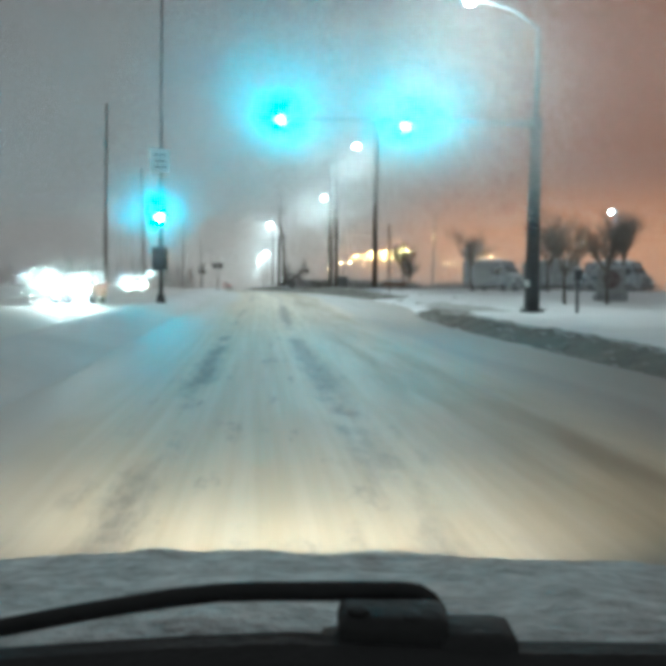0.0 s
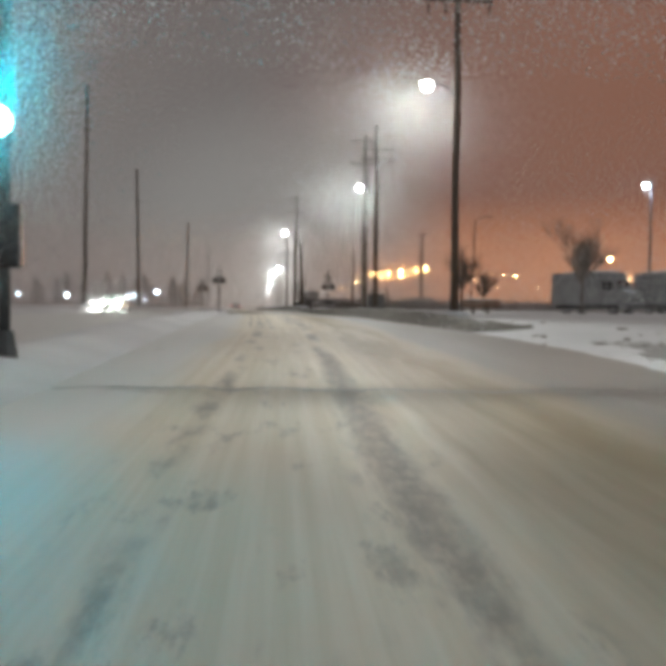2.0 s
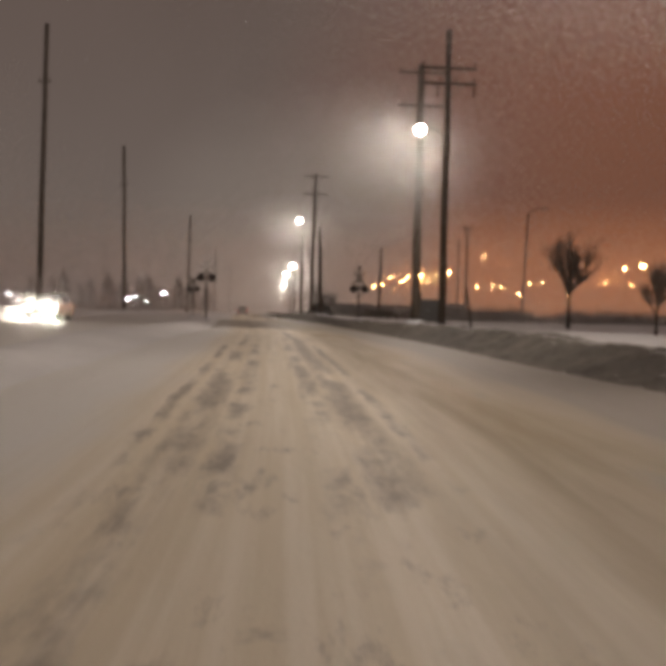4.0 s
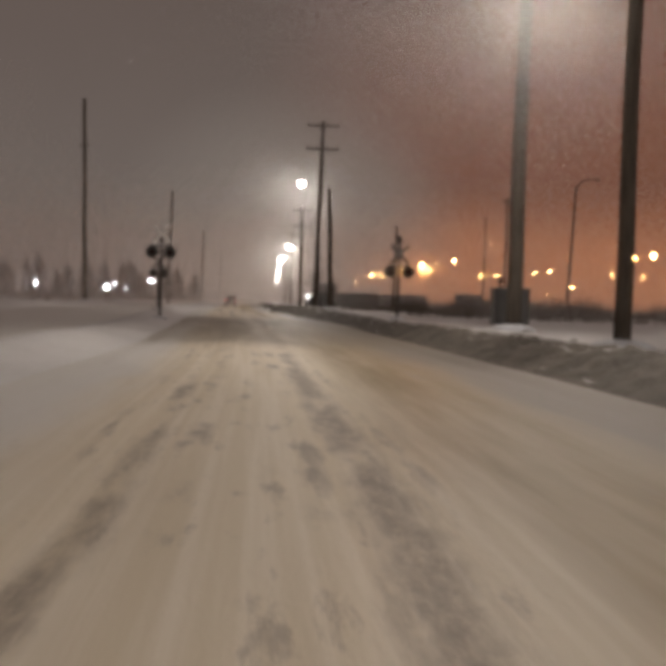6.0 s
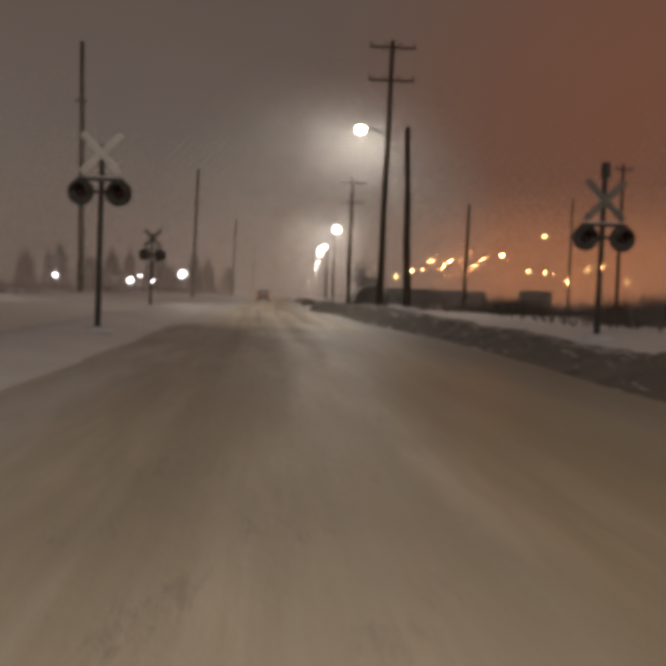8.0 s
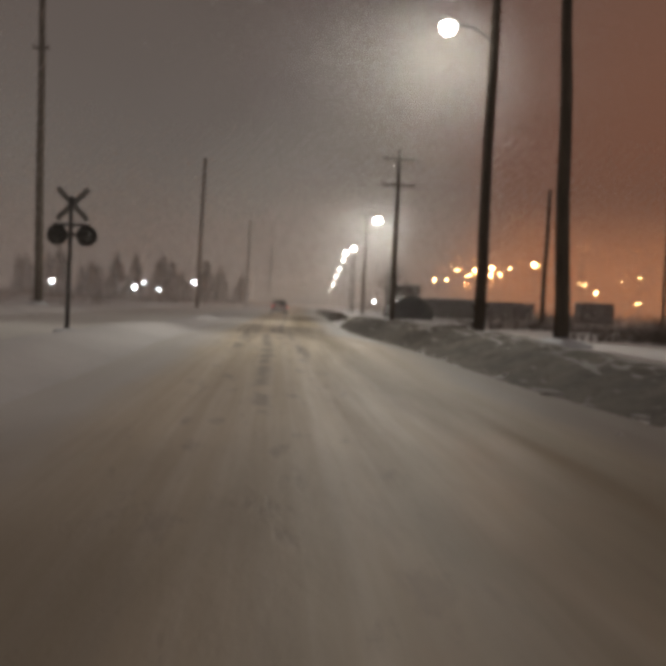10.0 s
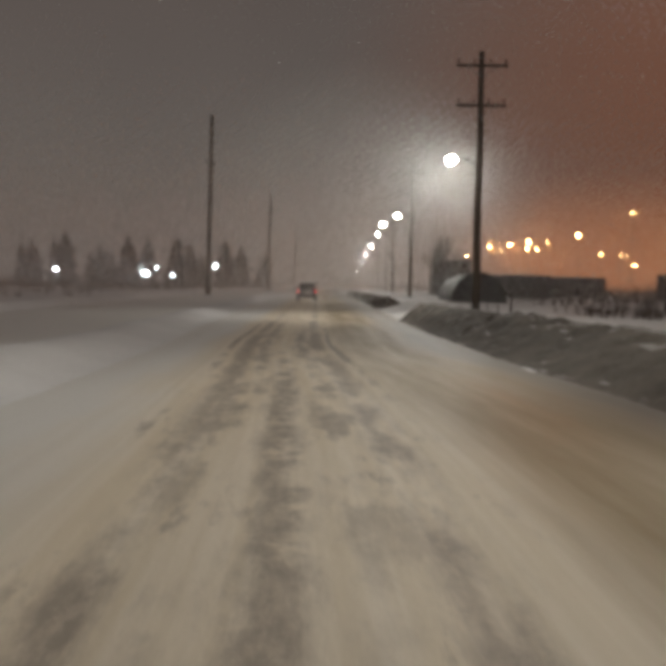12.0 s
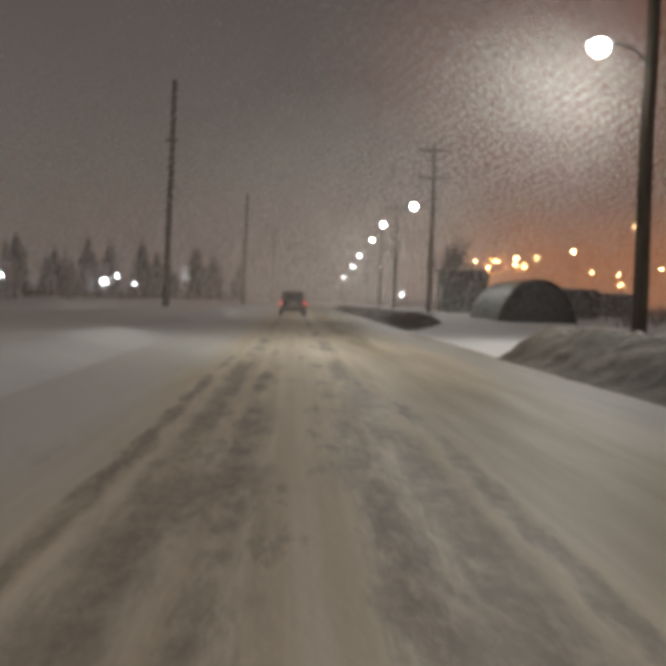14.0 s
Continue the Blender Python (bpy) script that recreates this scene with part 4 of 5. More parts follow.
part("snow_cap", blob((1.75, 0.3, 0.14), (0, 0.05, 1.92)), cap_snow, mon, smooth=True)
zp = land(12.9, 29.5)
ped = thing("signal_pedestal", Matrix.Translation((12.9, 29.5, zp)), "short dark pedestal post with a control box in the snow", "post")
part("post", rod((0, 0, -0.2), (0, 0, 1.75), 0.06, 0.055, 10), dark_steel, ped)
part("control_box", box((0.28, 0.22, 0.42), (0, -0.05, 1.45), 0.03), dark_steel, ped)
part("snow_cap", blob((0.28, 0.22, 0.1), (0, -0.05, 1.68)), cap_snow, ped, smooth=True)

# ---- trees and scrub ----
def grow(bm, p, d, length, r, level, rng, seg):
    """A limb and its forks."""
    pts, radii = [p], [r]
    q, v = Vector(p), Vector(d)
    steps = 4
    for i in range(steps):
        v = (v + Vector((rng.uniform(-1, 1), rng.uniform(-1, 1), rng.uniform(-0.3, 0.6))) * 0.16).normalized()
        q = q + v * length / steps
        pts.append(q.copy())
        radii.append(r * (1 - 0.55 * (i + 1) / steps))
    tube(pts, radii, seg, bm)
    if level > 0:
        for i in range(rng.randint(4, 6)):
            k = rng.uniform(0.35, 1.0)
            j = min(steps, max(1, int(k * steps)))
            a = rng.uniform(0, 2 * math.pi)
            side = Vector((math.cos(a), math.sin(a), rng.uniform(0.3, 1.1)))
            nd = (v * 0.9 + side * 0.65).normalized()
            grow(bm, pts[j], nd, length * rng.uniform(0.5, 0.75), max(0.0065, radii[j] * 0.66), level - 1, rng, max(3, seg - 2))


def bare_tree(x, y, height, seed, label="bare leafless tree standing in the snow", forks=3, mat=twig):
    rng = random.Random(seed)
    ob = thing("bare_tree", Matrix.Translation((x, y, land(x, y) - 0.1)), label, "tree", "bare trees by the road")
    b = bmesh.new()
    r = height * 0.022
    pts = [(0, 0, 0), (rng.uniform(-0.05, 0.05), 0, height * 0.2), (rng.uniform(-0.1, 0.1), rng.uniform(-0.1, 0.1), height * 0.42)]
    tube(pts, [r, r * 0.8, r * 0.65], 9, b)
    part("trunk", b, bark, ob, smooth=True)
    b = bmesh.new()
    for i in range(9):
        a = i * 2.4 + rng.uniform(-0.4, 0.4)
        k = rng.uniform(0.45, 1)
        p = Vector(pts[1]).lerp(Vector(pts[2]), k - 0.1)
        grow(b, p, Vector((math.cos(a), math.sin(a), rng.uniform(0.9, 3.4))).normalized(), height * rng.uniform(0.27, 0.42), r * 0.5, forks, rng, 6)
    part("crown", b, mat, ob)
    return ob


bare_tree(18.2, 66, 5.6, 3)
bare_tree(16.4, 87, 5.7, 5)
bare_tree(14.3, 72, 2.7, 9, "low rounded leafless bush behind a plank barrier")
bare_tree(22.5, 60, 6.2, 8)
bare_tree(26.5, 56, 6.6, 11)
bare_tree(16.7, 41, 4.9, 31)
bare_tree(19.6, 42.5, 5.2, 32)
bare_tree(13.8, 236, 6.5, 13, "bare tree by the distant shed", 2)
bare_tree(9.8, 226, 7.5, 17, "bare tree by the distant shed")


def conifer(x, y, height, seed):
    rng = random.Random(seed)
    ob = thing("spruce_tree", Matrix.Translation((x, y, land(x, y) - 0.1)), "dark spruce silhouette behind the far verge", "tree", "spruces across the road")
    part("trunk", rod((0, 0, 0), (0, 0, height * 0.95), height * 0.02, 0.02, 8), bark, ob)
    b = bmesh.new()
    levels = int(height * 4)
    spread, sag = rng.uniform(0.15, 0.27), rng.uniform(0.3, 0.7)
    bias = Vector((rng.uniform(-0.3, 0.3), rng.uniform(-0.3, 0.3), 0))
    for i in range(levels):
        t = i / levels
        z = height * (0.1 + 0.9 * t)
        reach = height * spread * (1 - t) ** sag * rng.uniform(0.55, 1.2) * (0.35 + 0.65 * min(1, (1 - t) * 3)) + 0.08
        for j in range(11):
            a = rng.uniform(0, 2 * math.pi)
            rr = reach * rng.uniform(0.5, 1.2) * (1 + bias.x * math.cos(a) + bias.y * math.sin(a))
            d = Vector((math.cos(a), math.sin(a), 0))
            s = Vector((-d.y, d.x, 0)) * rr * 0.3
            root, tip = Vector((0, 0, z)), d * rr + Vector((0, 0, z - rr * rng.uniform(0.3, 0.6)))
            mid = d * rr * 0.55 + Vector((0, 0, z - rr * 0.1))
            v = [b.verts.new(q) for q in (root, mid + s, tip, mid - s, mid - Vector((0, 0, rr * 0.35)))]
            b.faces.new((v[0], v[1], v[2], v[3]))
            b.faces.new((v[0], v[2], v[4]))
    part("crown", b, needles, ob)
    return ob


spruces = ((-62, 300, 10.5), (-57, 290, 11), (-52, 305, 9), (-49, 286, 8.5), (-46.5, 300, 11.5), (-43, 305, 8), (-40.5, 292, 10.8), (-33.2, 282, 10.6), (-36, 312, 9), (-26.5, 300, 10.2), (-24, 310, 9.4), (-70, 310, 10), (-77, 300, 9), (-85, 310, 11), (-30, 330, 9), (-21, 340, 8.5))
spruces += tuple((-20 - 75 * random.Random(i).random(), 288 + 60 * random.Random(i + 50).random(), 5 + 6 * random.Random(i + 90).random()) for i in range(16))
for i, (x, y, h) in enumerate(spruces):
    conifer(x * 1.13, y + 28, h * 1.13, 100 + i)


def scrub_patch(name, x0, x1, y0, y1, count, tall, seed, label):
    """Dry stems and twigs poking out of the snow."""
    rng = random.Random(seed)
    verts, faces = [], []
    for i in range(count):
        cx, cy = rng.uniform(x0, x1), rng.uniform(y0, y1)
        if noise.noise((cx * 0.12, cy * 0.12, seed)) < -0.1:
            continue
        z = land(cx, cy) - 0.05
        h = tall * rng.uniform(0.4, 1.0) * (1 + 0.6 * noise.noise((cx * 0.2, cy * 0.2, seed + 5)))
        for k in range(8):
            a = rng.uniform(0, 6.28)
            lean = rng.uniform(0.1, 0.7) * h
            w = 0.008 + 0.008 * rng.random()
            tx, ty = cx + math.cos(a) * lean, cy + math.sin(a) * lean
            px, py = -math.sin(a) * w, math.cos(a) * w
            zt = z + h * rng.uniform(0.35, 1)
            n0 = len(verts)
            mx, my, mz = (cx * 0.6 + tx * 0.4), (cy * 0.6 + ty * 0.4), z + (zt - z) * 0.55
            sx, sy = mx + rng.uniform(-0.3, 0.3) * h, my + rng.uniform(-0.3, 0.3) * h
            verts += [(cx - px, cy - py, z), (cx + px, cy + py, z), (mx - px * 0.6, my - py * 0.6, mz), (mx + px * 0.6, my + py * 0.6, mz), (tx, ty, zt), (sx, sy, mz + 0.35 * h)]
            faces += [(n0, n0 + 1, n0 + 3, n0 + 2), (n0 + 2, n0 + 3, n0 + 4), (n0 + 2, n0 + 3, n0 + 5)]
    me = bpy.data.meshes.new(name)
    me.from_pydata(verts, [], faces)
    me.materials.append(scrub)
    return tagged(new(name, me), label, "scrub", kind="stuff")


scrub_patch("scrub", 12, 60, 108, 200, 2600, 1.0, 21, "dry leafless scrub and stems standing out of the snow")
scrub_patch("scrub", 9.5, 46, 107, 168, 4200, 0.8, 27, "low dry scrub crowding the verge past the rail crossing")
for x0, x1, y0, y1, c, h, k in ((13, 18, 114, 123, 450, 1.7, 51), (19, 26, 124, 134, 600, 1.8, 52), (10.5, 13, 126, 131, 160, 1.4, 53), (27, 38, 112, 124, 700, 1.7, 54)):
    scrub_patch("scrub", x0, x1, y0, y1, c, h, k, "thicket of dry leafless shrubs by the rail crossing")
scrub_patch("scrub", 9, 70, 190, 420, 3000, 2.6, 22, "dark far scrub along the rail yard")
scrub_patch("scrub", -90, -20, 225, 330, 3600, 1.7, 23, "dark low scrub along the far verge")
scrub_patch("scrub", -60, -19, 140, 225, 900, 0.6, 24, "sparse dry scrub beyond the opposite carriageway")
scrub_patch("scrub", 30, 120, 60, 110, 1600, 1.8, 26, "dry scrub behind the parked vans")

for i, (x, y, h) in enumerate(((6.0, 159.5, 1.5), (6.2, 160.4, 0.9), (5.7, 160.8, 0.75), (5.3, 161.2, 0.8))):
    z = land(x, y)
    st = thing("marker_stake", Matrix.Translation((x, y, z - 0.1)), "thin crooked wooden stake stuck in the snow", "stake", "stakes by the drive")
    part("stem", tube([(0, 0, 0), (0.03, 0, h * 0.5), (-0.05, 0, h)], [0.025, 0.02, 0.012], 6), bark, st)

# ---- sheds on the right ----
zq = land(9, 188)
hut = thing("quonset_hut", Matrix.Translation((9.0, 188, zq - 0.25)), "low arched storage hut with a dark end wall and snowy rim", "hut")
b = bmesh.new()
n_arc = 20
ringsv = []
for j in range(19):
    yy = j * 0.5
    rr = 1 + (0.012 if j % 2 else 0)
    ringsv.append([b.verts.new((2.1 * rr * math.cos(math.pi * k / n_arc), yy, 2.55 * rr * math.sin(math.pi * k / n_arc))) for k in range(n_arc + 1)])
for p, q in zip(ringsv, ringsv[1:]):
    for k in range(n_arc):
        b.faces.new((p[k], p[k + 1], q[k + 1], q[k]))
part("arched_roof", b, shed_sheet, hut)
b = bmesh.new()
arc = [b.verts.new((2.0 * math.cos(math.pi * k / n_arc), 0.25, 2.43 * math.sin(math.pi * k / n_arc))) for k in range(n_arc + 1)]
b.faces.new(arc)
part("end_wall", b, shed_sheet, hut)
b = tube([(2.085 * math.cos(math.pi * k / n_arc), 0.02, 2.52 * math.sin(math.pi * k / n_arc)) for k in range(n_arc + 1)], 0.045, 8)
part("rim", b, shed_wall, hut, "frosted arch rim", True)

shed = thing("storage_shed", Matrix.Translation((12.2, 231, land(12.2, 231) - 0.1)), "dark flat-roofed storage shed in the haze", "shed")
part("wall", box((4.6, 5, 4.3), (0, 2.5, 2.15), 0.03), shed_wall, shed)
part("roof", box((5.0, 5.4, 0.18), (0, 2.5, 4.4), 0.04), shed_sheet, shed)
part("roof_snow", blob((4.8, 5.2, 0.3), (0, 2.5, 4.5)), cap_snow, shed, smooth=True)
part("door", box((1.1, 0.06, 2.1), (-0.8, -0.01, 1.1), 0.02), shed_sheet, shed)

for i, (x, y, w, h) in enumerate(((17, 215, 7, 2.4), (29, 240, 9, 2.6), (40, 230, 5, 3.0), (22, 252, 12, 2.4))):
    s = thing("yard_container", pose(x, y, land(x, y) - 0.05, 0, 0, -8 + 5 * i), "dark steel yard container under snow by the rail yard", "container", "yard containers")
    part("body", box((w, 2.4, h), (0, 0, h / 2 + 0.05), 0.03), shed_sheet, s)
    for k in range(int(w / 0.5)):
        part("rib", box((0.1, 0.05, h - 0.3), (-w / 2 + 0.3 + 0.5 * k, -1.215, h / 2 + 0.05), 0.01), shed_sheet, s)
    part("roof_snow", blob((w * 0.98, 2.3, 0.22), (0, 0, h + 0.06)), cap_snow, s, smooth=True)


# ---- distant yard lights ----
def yard_light(x, y, z, size, lit, label, group):
    g = land(x, y)
    ob = thing("yard_light", Matrix.Translation((x, y, g)), label, "yard light", group)
    h = z - g
    part("pole", rod((0.4, 0, 0), (0.4, 0, h + 0.3), 0.12, 0.07, 8), dark_steel, ob)
    part("bracket", rod((0.4, 0, h + 0.25), (0, 0, h + 0.2), 0.05, seg=6), dark_steel, ob)
    part("lamp_glass", blob((size * 0.66, size * 0.5, size * 0.55), (0, 0, h)), lit, ob, smooth=True)


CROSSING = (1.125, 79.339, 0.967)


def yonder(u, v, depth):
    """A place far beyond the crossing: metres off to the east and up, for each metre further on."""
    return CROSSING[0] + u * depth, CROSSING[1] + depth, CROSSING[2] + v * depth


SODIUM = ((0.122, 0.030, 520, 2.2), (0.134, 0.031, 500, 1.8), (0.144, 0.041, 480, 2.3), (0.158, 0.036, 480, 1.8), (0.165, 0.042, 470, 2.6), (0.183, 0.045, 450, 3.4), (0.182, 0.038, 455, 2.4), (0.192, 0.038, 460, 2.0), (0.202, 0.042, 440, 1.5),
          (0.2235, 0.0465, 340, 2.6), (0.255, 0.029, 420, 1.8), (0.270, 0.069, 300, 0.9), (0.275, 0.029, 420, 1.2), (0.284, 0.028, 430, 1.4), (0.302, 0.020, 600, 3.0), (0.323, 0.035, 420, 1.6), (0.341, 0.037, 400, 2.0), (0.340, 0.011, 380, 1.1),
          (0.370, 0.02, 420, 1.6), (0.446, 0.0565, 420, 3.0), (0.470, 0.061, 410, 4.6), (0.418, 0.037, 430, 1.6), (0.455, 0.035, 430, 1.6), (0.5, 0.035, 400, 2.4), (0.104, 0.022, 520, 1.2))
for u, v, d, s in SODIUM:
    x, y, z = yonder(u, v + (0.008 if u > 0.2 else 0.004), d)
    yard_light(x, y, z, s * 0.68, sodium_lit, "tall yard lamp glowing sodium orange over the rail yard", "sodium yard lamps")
for x, y, z, s in ((-59, 296, 3.6, 1.3), (-40.9, 296, 3.1, 1.5), (-38.7, 296, 4.2, 0.7), (-35.5, 296, 2.8, 0.7), (-48.6, 440, 7.6, 2.3), (-74, 296, 4.0, 1.2), (-52, 480, 8.0, 1.2), (12.0, 300, 2.6, 0.8)):
    yard_light(x, y, z, s, white_lit, "cold white floodlight on a pole among far trees", "white floodlights")
for x, y, z in ((27.2, 78.2, 9.05), (31.5, 70, 7.0)):
    yard_light(x, y, z, 0.55, white_lit, "white parking lot lamp above the vans", "parking lamps")
    lamp("parking_light", (x, y - 0.1, z - 0.5), 180, (0.92, 0.95, 1.0), 0.2)


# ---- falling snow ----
FLAKES = np.random.default_rng(11)


def flakes(name, middle, radius, label):
    """Snowflakes in the air, one small tilted three-cornered flake at each place."""
    k = len(middle)
    face = FLAKES.normal(size=(k, 3)) * 0.35 + np.array((0, 1, 0))
    face /= np.linalg.norm(face, axis=1)[:, None]
    e1 = np.cross(face, FLAKES.normal(size=(k, 3)))
    e1 /= np.linalg.norm(e1, axis=1)[:, None]
    e2 = np.cross(face, e1)
    r = radius * FLAKES.uniform(0.8, 1.2, (k, 1))
    corners = [middle + r * (math.cos(a) * e1 + math.sin(a) * e2) for a in (0, 2.094, 4.189)]
    me = bpy.data.meshes.new(name)
    me.vertices.add(3 * k)
    me.vertices.foreach_set("co", np.stack(corners, 1).astype(np.float32).ravel())
    me.loops.add(3 * k)
    me.loops.foreach_set("vertex_index", np.arange(3 * k, dtype=np.int32))
    me.polygons.add(k)
    me.polygons.foreach_set("loop_start", np.arange(0, 3 * k, 3, dtype=np.int32))
    me.update(calc_edges=True)
    me.materials.append(snowflake)
    return tagged(new(name, me), label, "falling snow", kind="stuff")


def evenly(count):
    """Pairs of numbers from 0 to 1 that fill the square without clots."""
    i = np.arange(count)
    loose = FLAKES.normal(size=(2, count)) * 0.1 / math.sqrt(count)
    return (FLAKES.random() + i * 0.7548776662 + loose[0]) % 1, (FLAKES.random() + i * 0.5698402910 + loose[1]) % 1


def flurry(at, spread, count, radius, lift, label="fine snow thickened round the lamps to form their halos"):
    """A cloud of flakes, thickest in its middle."""
    u, v = evenly(count)
    r = np.sqrt(-2 * np.log(1 - u * 0.9995))
    p = np.stack((at[0] + spread[0] * r * np.cos(6.2832 * v), at[1] + spread[1] * FLAKES.normal(size=count), at[2] + spread[2] * r * np.sin(6.2832 * v)), 1)
    return flakes("falling_snow", p[p[:, 2] > lift], radius, label)


def snowfall(x0, x1, y0, y1, foot, top, count, radius, gusts=4, label="falling snow greying the distance"):
    """Snow falling over a stretch of land in gusts one behind the other, thickest near the ground."""
    places = []
    for g in range(gusts):
        u, v = evenly(count // gusts)
        y = y0 + (y1 - y0) * (g + 0.5) / gusts + FLAKES.normal(size=len(u)) * 0.12
        places.append(np.stack((x0 + (x1 - x0) * u, y, foot + (top - foot) * (1 - np.sqrt(1 - 0.97 * v))), 1))
    return flakes("falling_snow", np.concatenate(places), radius, label)


# flake clouds added by the signals and lamps, to draw their glare as halos
for x, z in ((1.57, 6.46), (6.29, 6.3)):
    flurry((x, 28.4, z - 0.25), (1.2, 0.1, 1.0), 20000, 0.011, 2.3)
    flurry((x, 27.0, z - 0.6), (2.8, 0.12, 1.7), 75000, 0.013, 2.3)
flurry((2.2, 25.0, 7.4), (7.0, 0.12, 2.8), 400000, 0.0095, 2.4)
flurry((-3.13, 31.4, 2.95), (0.7, 0.08, 0.7), 7000, 0.01, 0.35)
flurry((-3.3, 30.2, 3.1), (1.4, 0.1, 1.2), 84000, 0.0062, 0.3)
for x, y, z in STREET_LIGHTS:
    if y < 190:
        flurry((x, y + 2.2, z), (2.2, 0.12, 1.5), 35000, 0.007, 2.6)
        flurry((x, y + 4.2, z), (4.0, 0.12, 2.4), *((170000, 0.0081) if y > 150 else (115000, 0.0098)), 2.6)
flurry((8.75, 31.9, 11.4), (2.5, 0.12, 2.0), 16000, 0.008, 4.0)
# extra flakes before the oncoming cars stand for the glare of their headlights
for x, y, z in ((-7.6, 35.3, 0.4), (-11.6, 91.7, 0.8)):
    flurry((x, y, z), (1.5, 0.5, 0.8), 20000, 0.014, z - 1.2, "snow cloud added before a car to form its headlight glare")
flurry((-4.0, 190, 1.0), (3.4, 2.0, 0.9), 9000, 0.024, 0.0, "powder snow trailing behind a car")
snowfall(-50, 55, 170, 200, -0.3, 16, 230000, 0.0228, 3)
snowfall(-115, 130, 200, 300, -0.3, 28, 200000, 0.091, 4)
snowfall(-160, 230, 300, 480, -0.3, 42, 90000, 0.168, 3)
snowfall(11.5, 48, 37, 53, -0.7, 9, 90000, 0.016, 3)
snowfall(10.5, 48, 99, 113, -0.4, 9, 80000, 0.018, 2)
snowfall(13, 80, 52, 170, -0.5, 14, 90000, 0.041, 5)
snowfall(-85, -14.5, 88, 185, -0.5, 20, 120000, 0.0476, 4)


for x, y, z in ((84, 525, 20), (72, 540, 18), (100, 520, 20), (150, 515, 16), (182, 510, 18)):
    lamp("yard_floodlight", (x, y, z), 140000, (1.0, 0.36, 0.1), 1.0)


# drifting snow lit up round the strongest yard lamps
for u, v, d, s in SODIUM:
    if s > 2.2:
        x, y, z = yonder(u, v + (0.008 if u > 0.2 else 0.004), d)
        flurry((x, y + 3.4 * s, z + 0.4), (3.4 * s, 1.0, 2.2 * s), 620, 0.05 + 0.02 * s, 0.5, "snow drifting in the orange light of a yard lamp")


# ---- the car at the start of the drive: snowed-up bonnet, cowl and wiper ----
own = thing("car_front", pose(0.383, -2.724, 0.123, 0, 0, -5.57), "car front with crusty bonnet snow and a parked wiper", "car")


def bonnet_z(x, y):
    return -0.285 - 0.19 * (max(0, y - 0.72) / 0.85) ** 1.15 - 0.05 * (x / 0.85) ** 2 + 0.012 * noise.noise((x * 6, y * 5, 1)) + 0.006 * noise.noise((x * 22, y * 18, 2)) + 0.014 * math.exp(-((x + 0.3) / 0.05) ** 2) * ramp01(y, 1.2, 1.45)


def panel(name, x0, x1, y0, y1, nx, ny, height, mat, label):
    b = bmesh.new()
    g = [[b.verts.new((x0 + (x1 - x0) * i / nx, y0 + (y1 - y0) * j / ny, 0)) for i in range(nx + 1)] for j in range(ny + 1)]
    for row in g:
        for v in row:
            v.co.z = height(v.co.x, v.co.y)
    for j in range(ny):
        for i in range(nx):
            b.faces.new((g[j][i], g[j][i + 1], g[j + 1][i + 1], g[j + 1][i]))
    return part(name, b, mat, own, label, True)


panel("bonnet", -0.8, 0.8, 0.63, 1.72, 20, 14, lambda x, y: bonnet_z(x, y) - 0.03, car_dark, "")
panel("bonnet_snow", -0.79, 0.79, 0.64, 1.6, 110, 60, lambda x, y: bonnet_z(x, y) - 0.05 * ramp01(y, 1.5, 1.6), bonnet_crust, "crusty snow lying on the bonnet")
part("nose", box((1.6, 0.2, 0.34), (0, 1.76, -0.79), 0.06), car_dark, own)
part("front_bumper", box((1.66, 0.16, 0.2), (0, 1.9, -0.86), 0.05), rubber, own)
for sx in (-1, 1):
    part("fender", box((0.12, 1.2, 0.4), (sx * 0.8, 1.15, -0.68), 0.05), car_dark, own)
    part("headlight", box((0.3, 0.08, 0.14), (sx * 0.6, 1.9, -0.76), 0.03), headlight_lit, own)
    w = wheel(own, sx * 0.76, 1.15)
    w.location = (0, 0, -1.16)
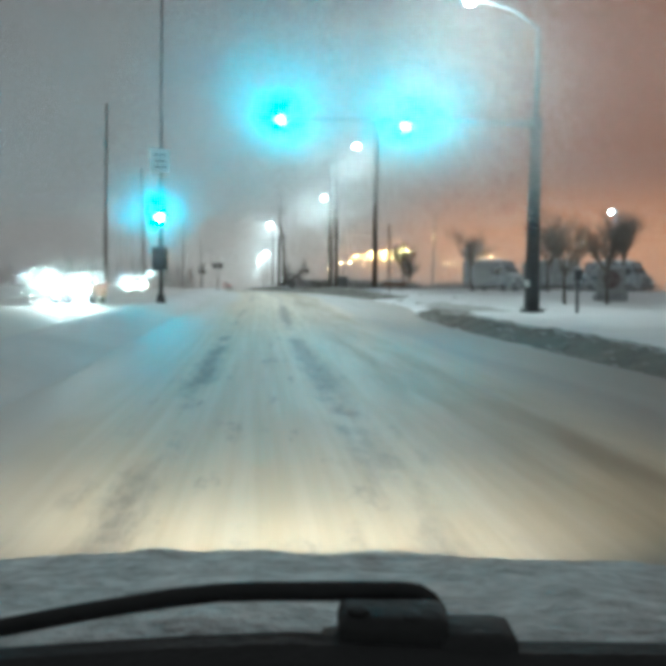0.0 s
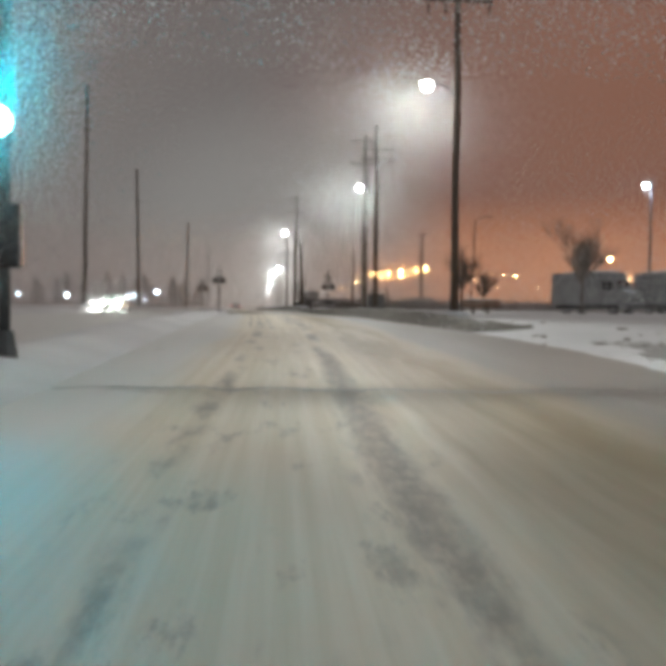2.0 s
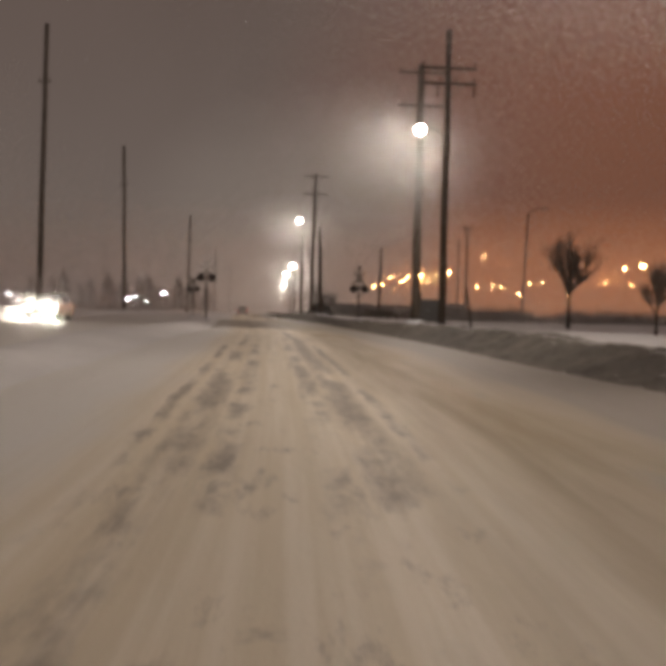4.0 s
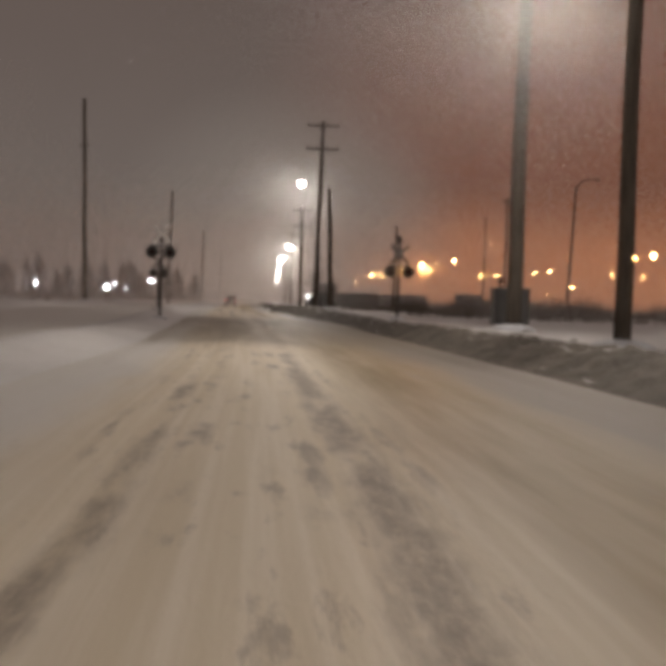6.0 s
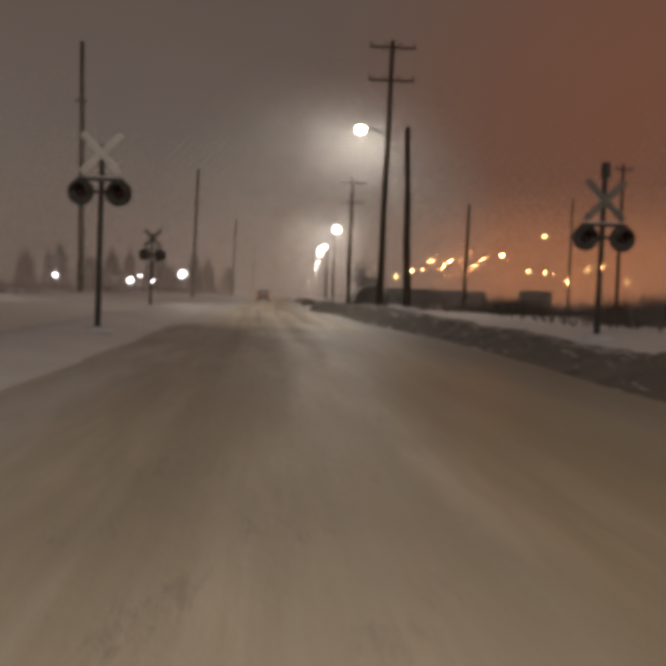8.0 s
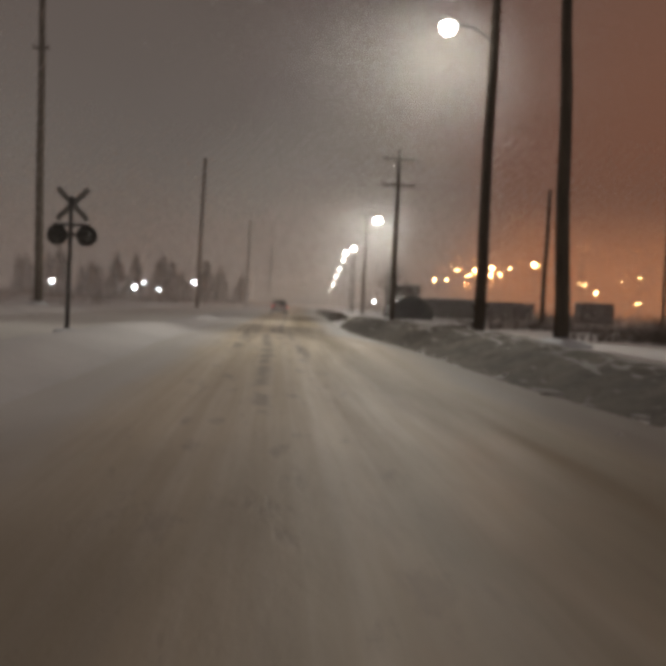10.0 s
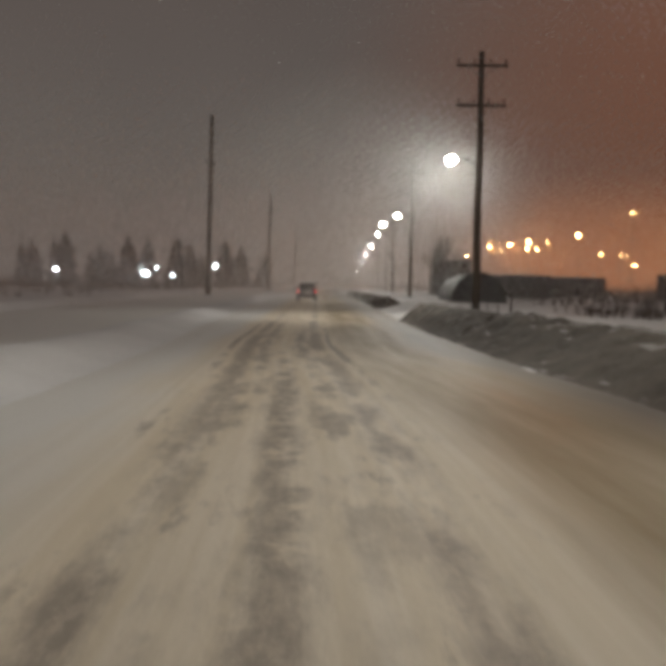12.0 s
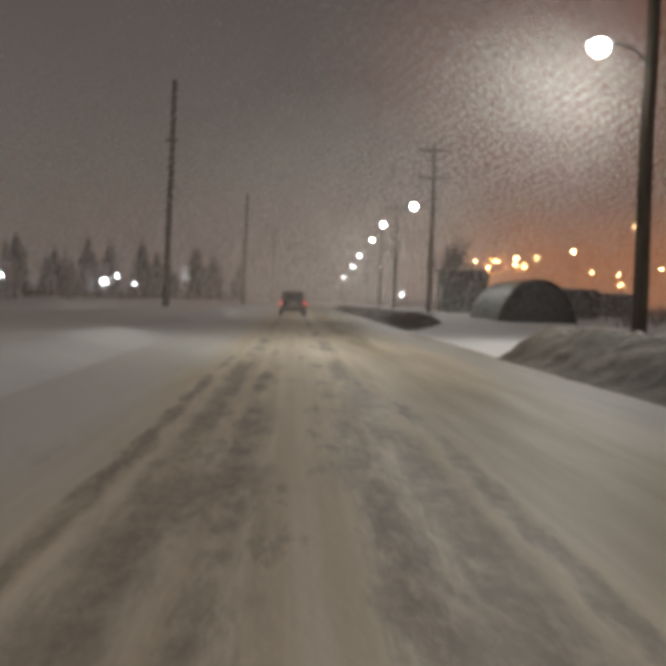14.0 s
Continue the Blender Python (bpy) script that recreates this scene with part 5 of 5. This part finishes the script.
part("cowl", tube([(-0.6, 0.6, -0.296), (-0.23, 0.6, -0.2755), (-0.11, 0.6, -0.2665), (-0.03, 0.6, -0.2625), (0.13, 0.6, -0.268), (0.24, 0.6, -0.2685), (0.6, 0.6, -0.283)], 0.035, 10, flat=0.55), rubber, own)
part("scuttle", box((1.5, 0.16, 0.05), (0, 0.6, -0.315), 0.015), rubber, own)
part("wiper_blade", tube([(-0.34, 0.66, -0.281), (-0.255, 0.66, -0.263), (-0.19, 0.66, -0.25), (-0.124, 0.66, -0.2385), (-0.085, 0.66, -0.2338), (-0.058, 0.66, -0.2326), (0.023, 0.66, -0.2316), (0.053, 0.66, -0.2316), (0.067, 0.66, -0.2335), (0.076, 0.66, -0.239), (0.082, 0.66, -0.2475), (0.085, 0.655, -0.257)], [0.0068, 0.0072, 0.0072, 0.0072, 0.0072, 0.0074, 0.0076, 0.0078, 0.008, 0.008, 0.008, 0.008], 10), rubber, own, smooth=True)
b = box((0.148, 0.07, 0.05), (0.0625, 0.62, -0.2745), 0.02)
box((0.08, 0.05, 0.04), (0.045, 0.622, -0.2505), 0.009, b)
box((0.06, 0.06, 0.045), (0.104, 0.618, -0.263), 0.013, b)
for k, (x, z) in enumerate(((0.02, -0.229), (0.058, -0.232), (0.105, -0.243))):
    blob((0.018, 0.02, 0.006), (x, 0.612 - 0.004 * k, z), b, 8)
part("wiper_pivot", b, rubber, own, "snow-dusted wiper pivot cap", True)
for sx in (-0.6, 0.6):
    p = own.matrix_world @ Vector((sx, 2.02, -0.74))
    q = own.matrix_world @ Vector((sx * 0.4 - 0.9, 14, -1.2))
    beam = lamp("headlight_beam", p, 420, HEADLIGHT_COLOUR, 0.05, 30, q)
    beam.matrix_world = beam.matrix_world @ Matrix.Diagonal((4, 1, 1, 1))

for x, y, z, w in ((-59, 296.0, 3.6, 900), (-40.9, 296.0, 3.1, 1100), (-48.6, 440.0, 7.6, 3200)):
    lamp("flood_light", (x, y - 0.9, z), w, (0.9, 0.94, 1.0), 0.3)
    flurry((x, y + 0.9, z + 0.5), (2.0, 1.0, 1.5), 700, 0.05, 0.0)
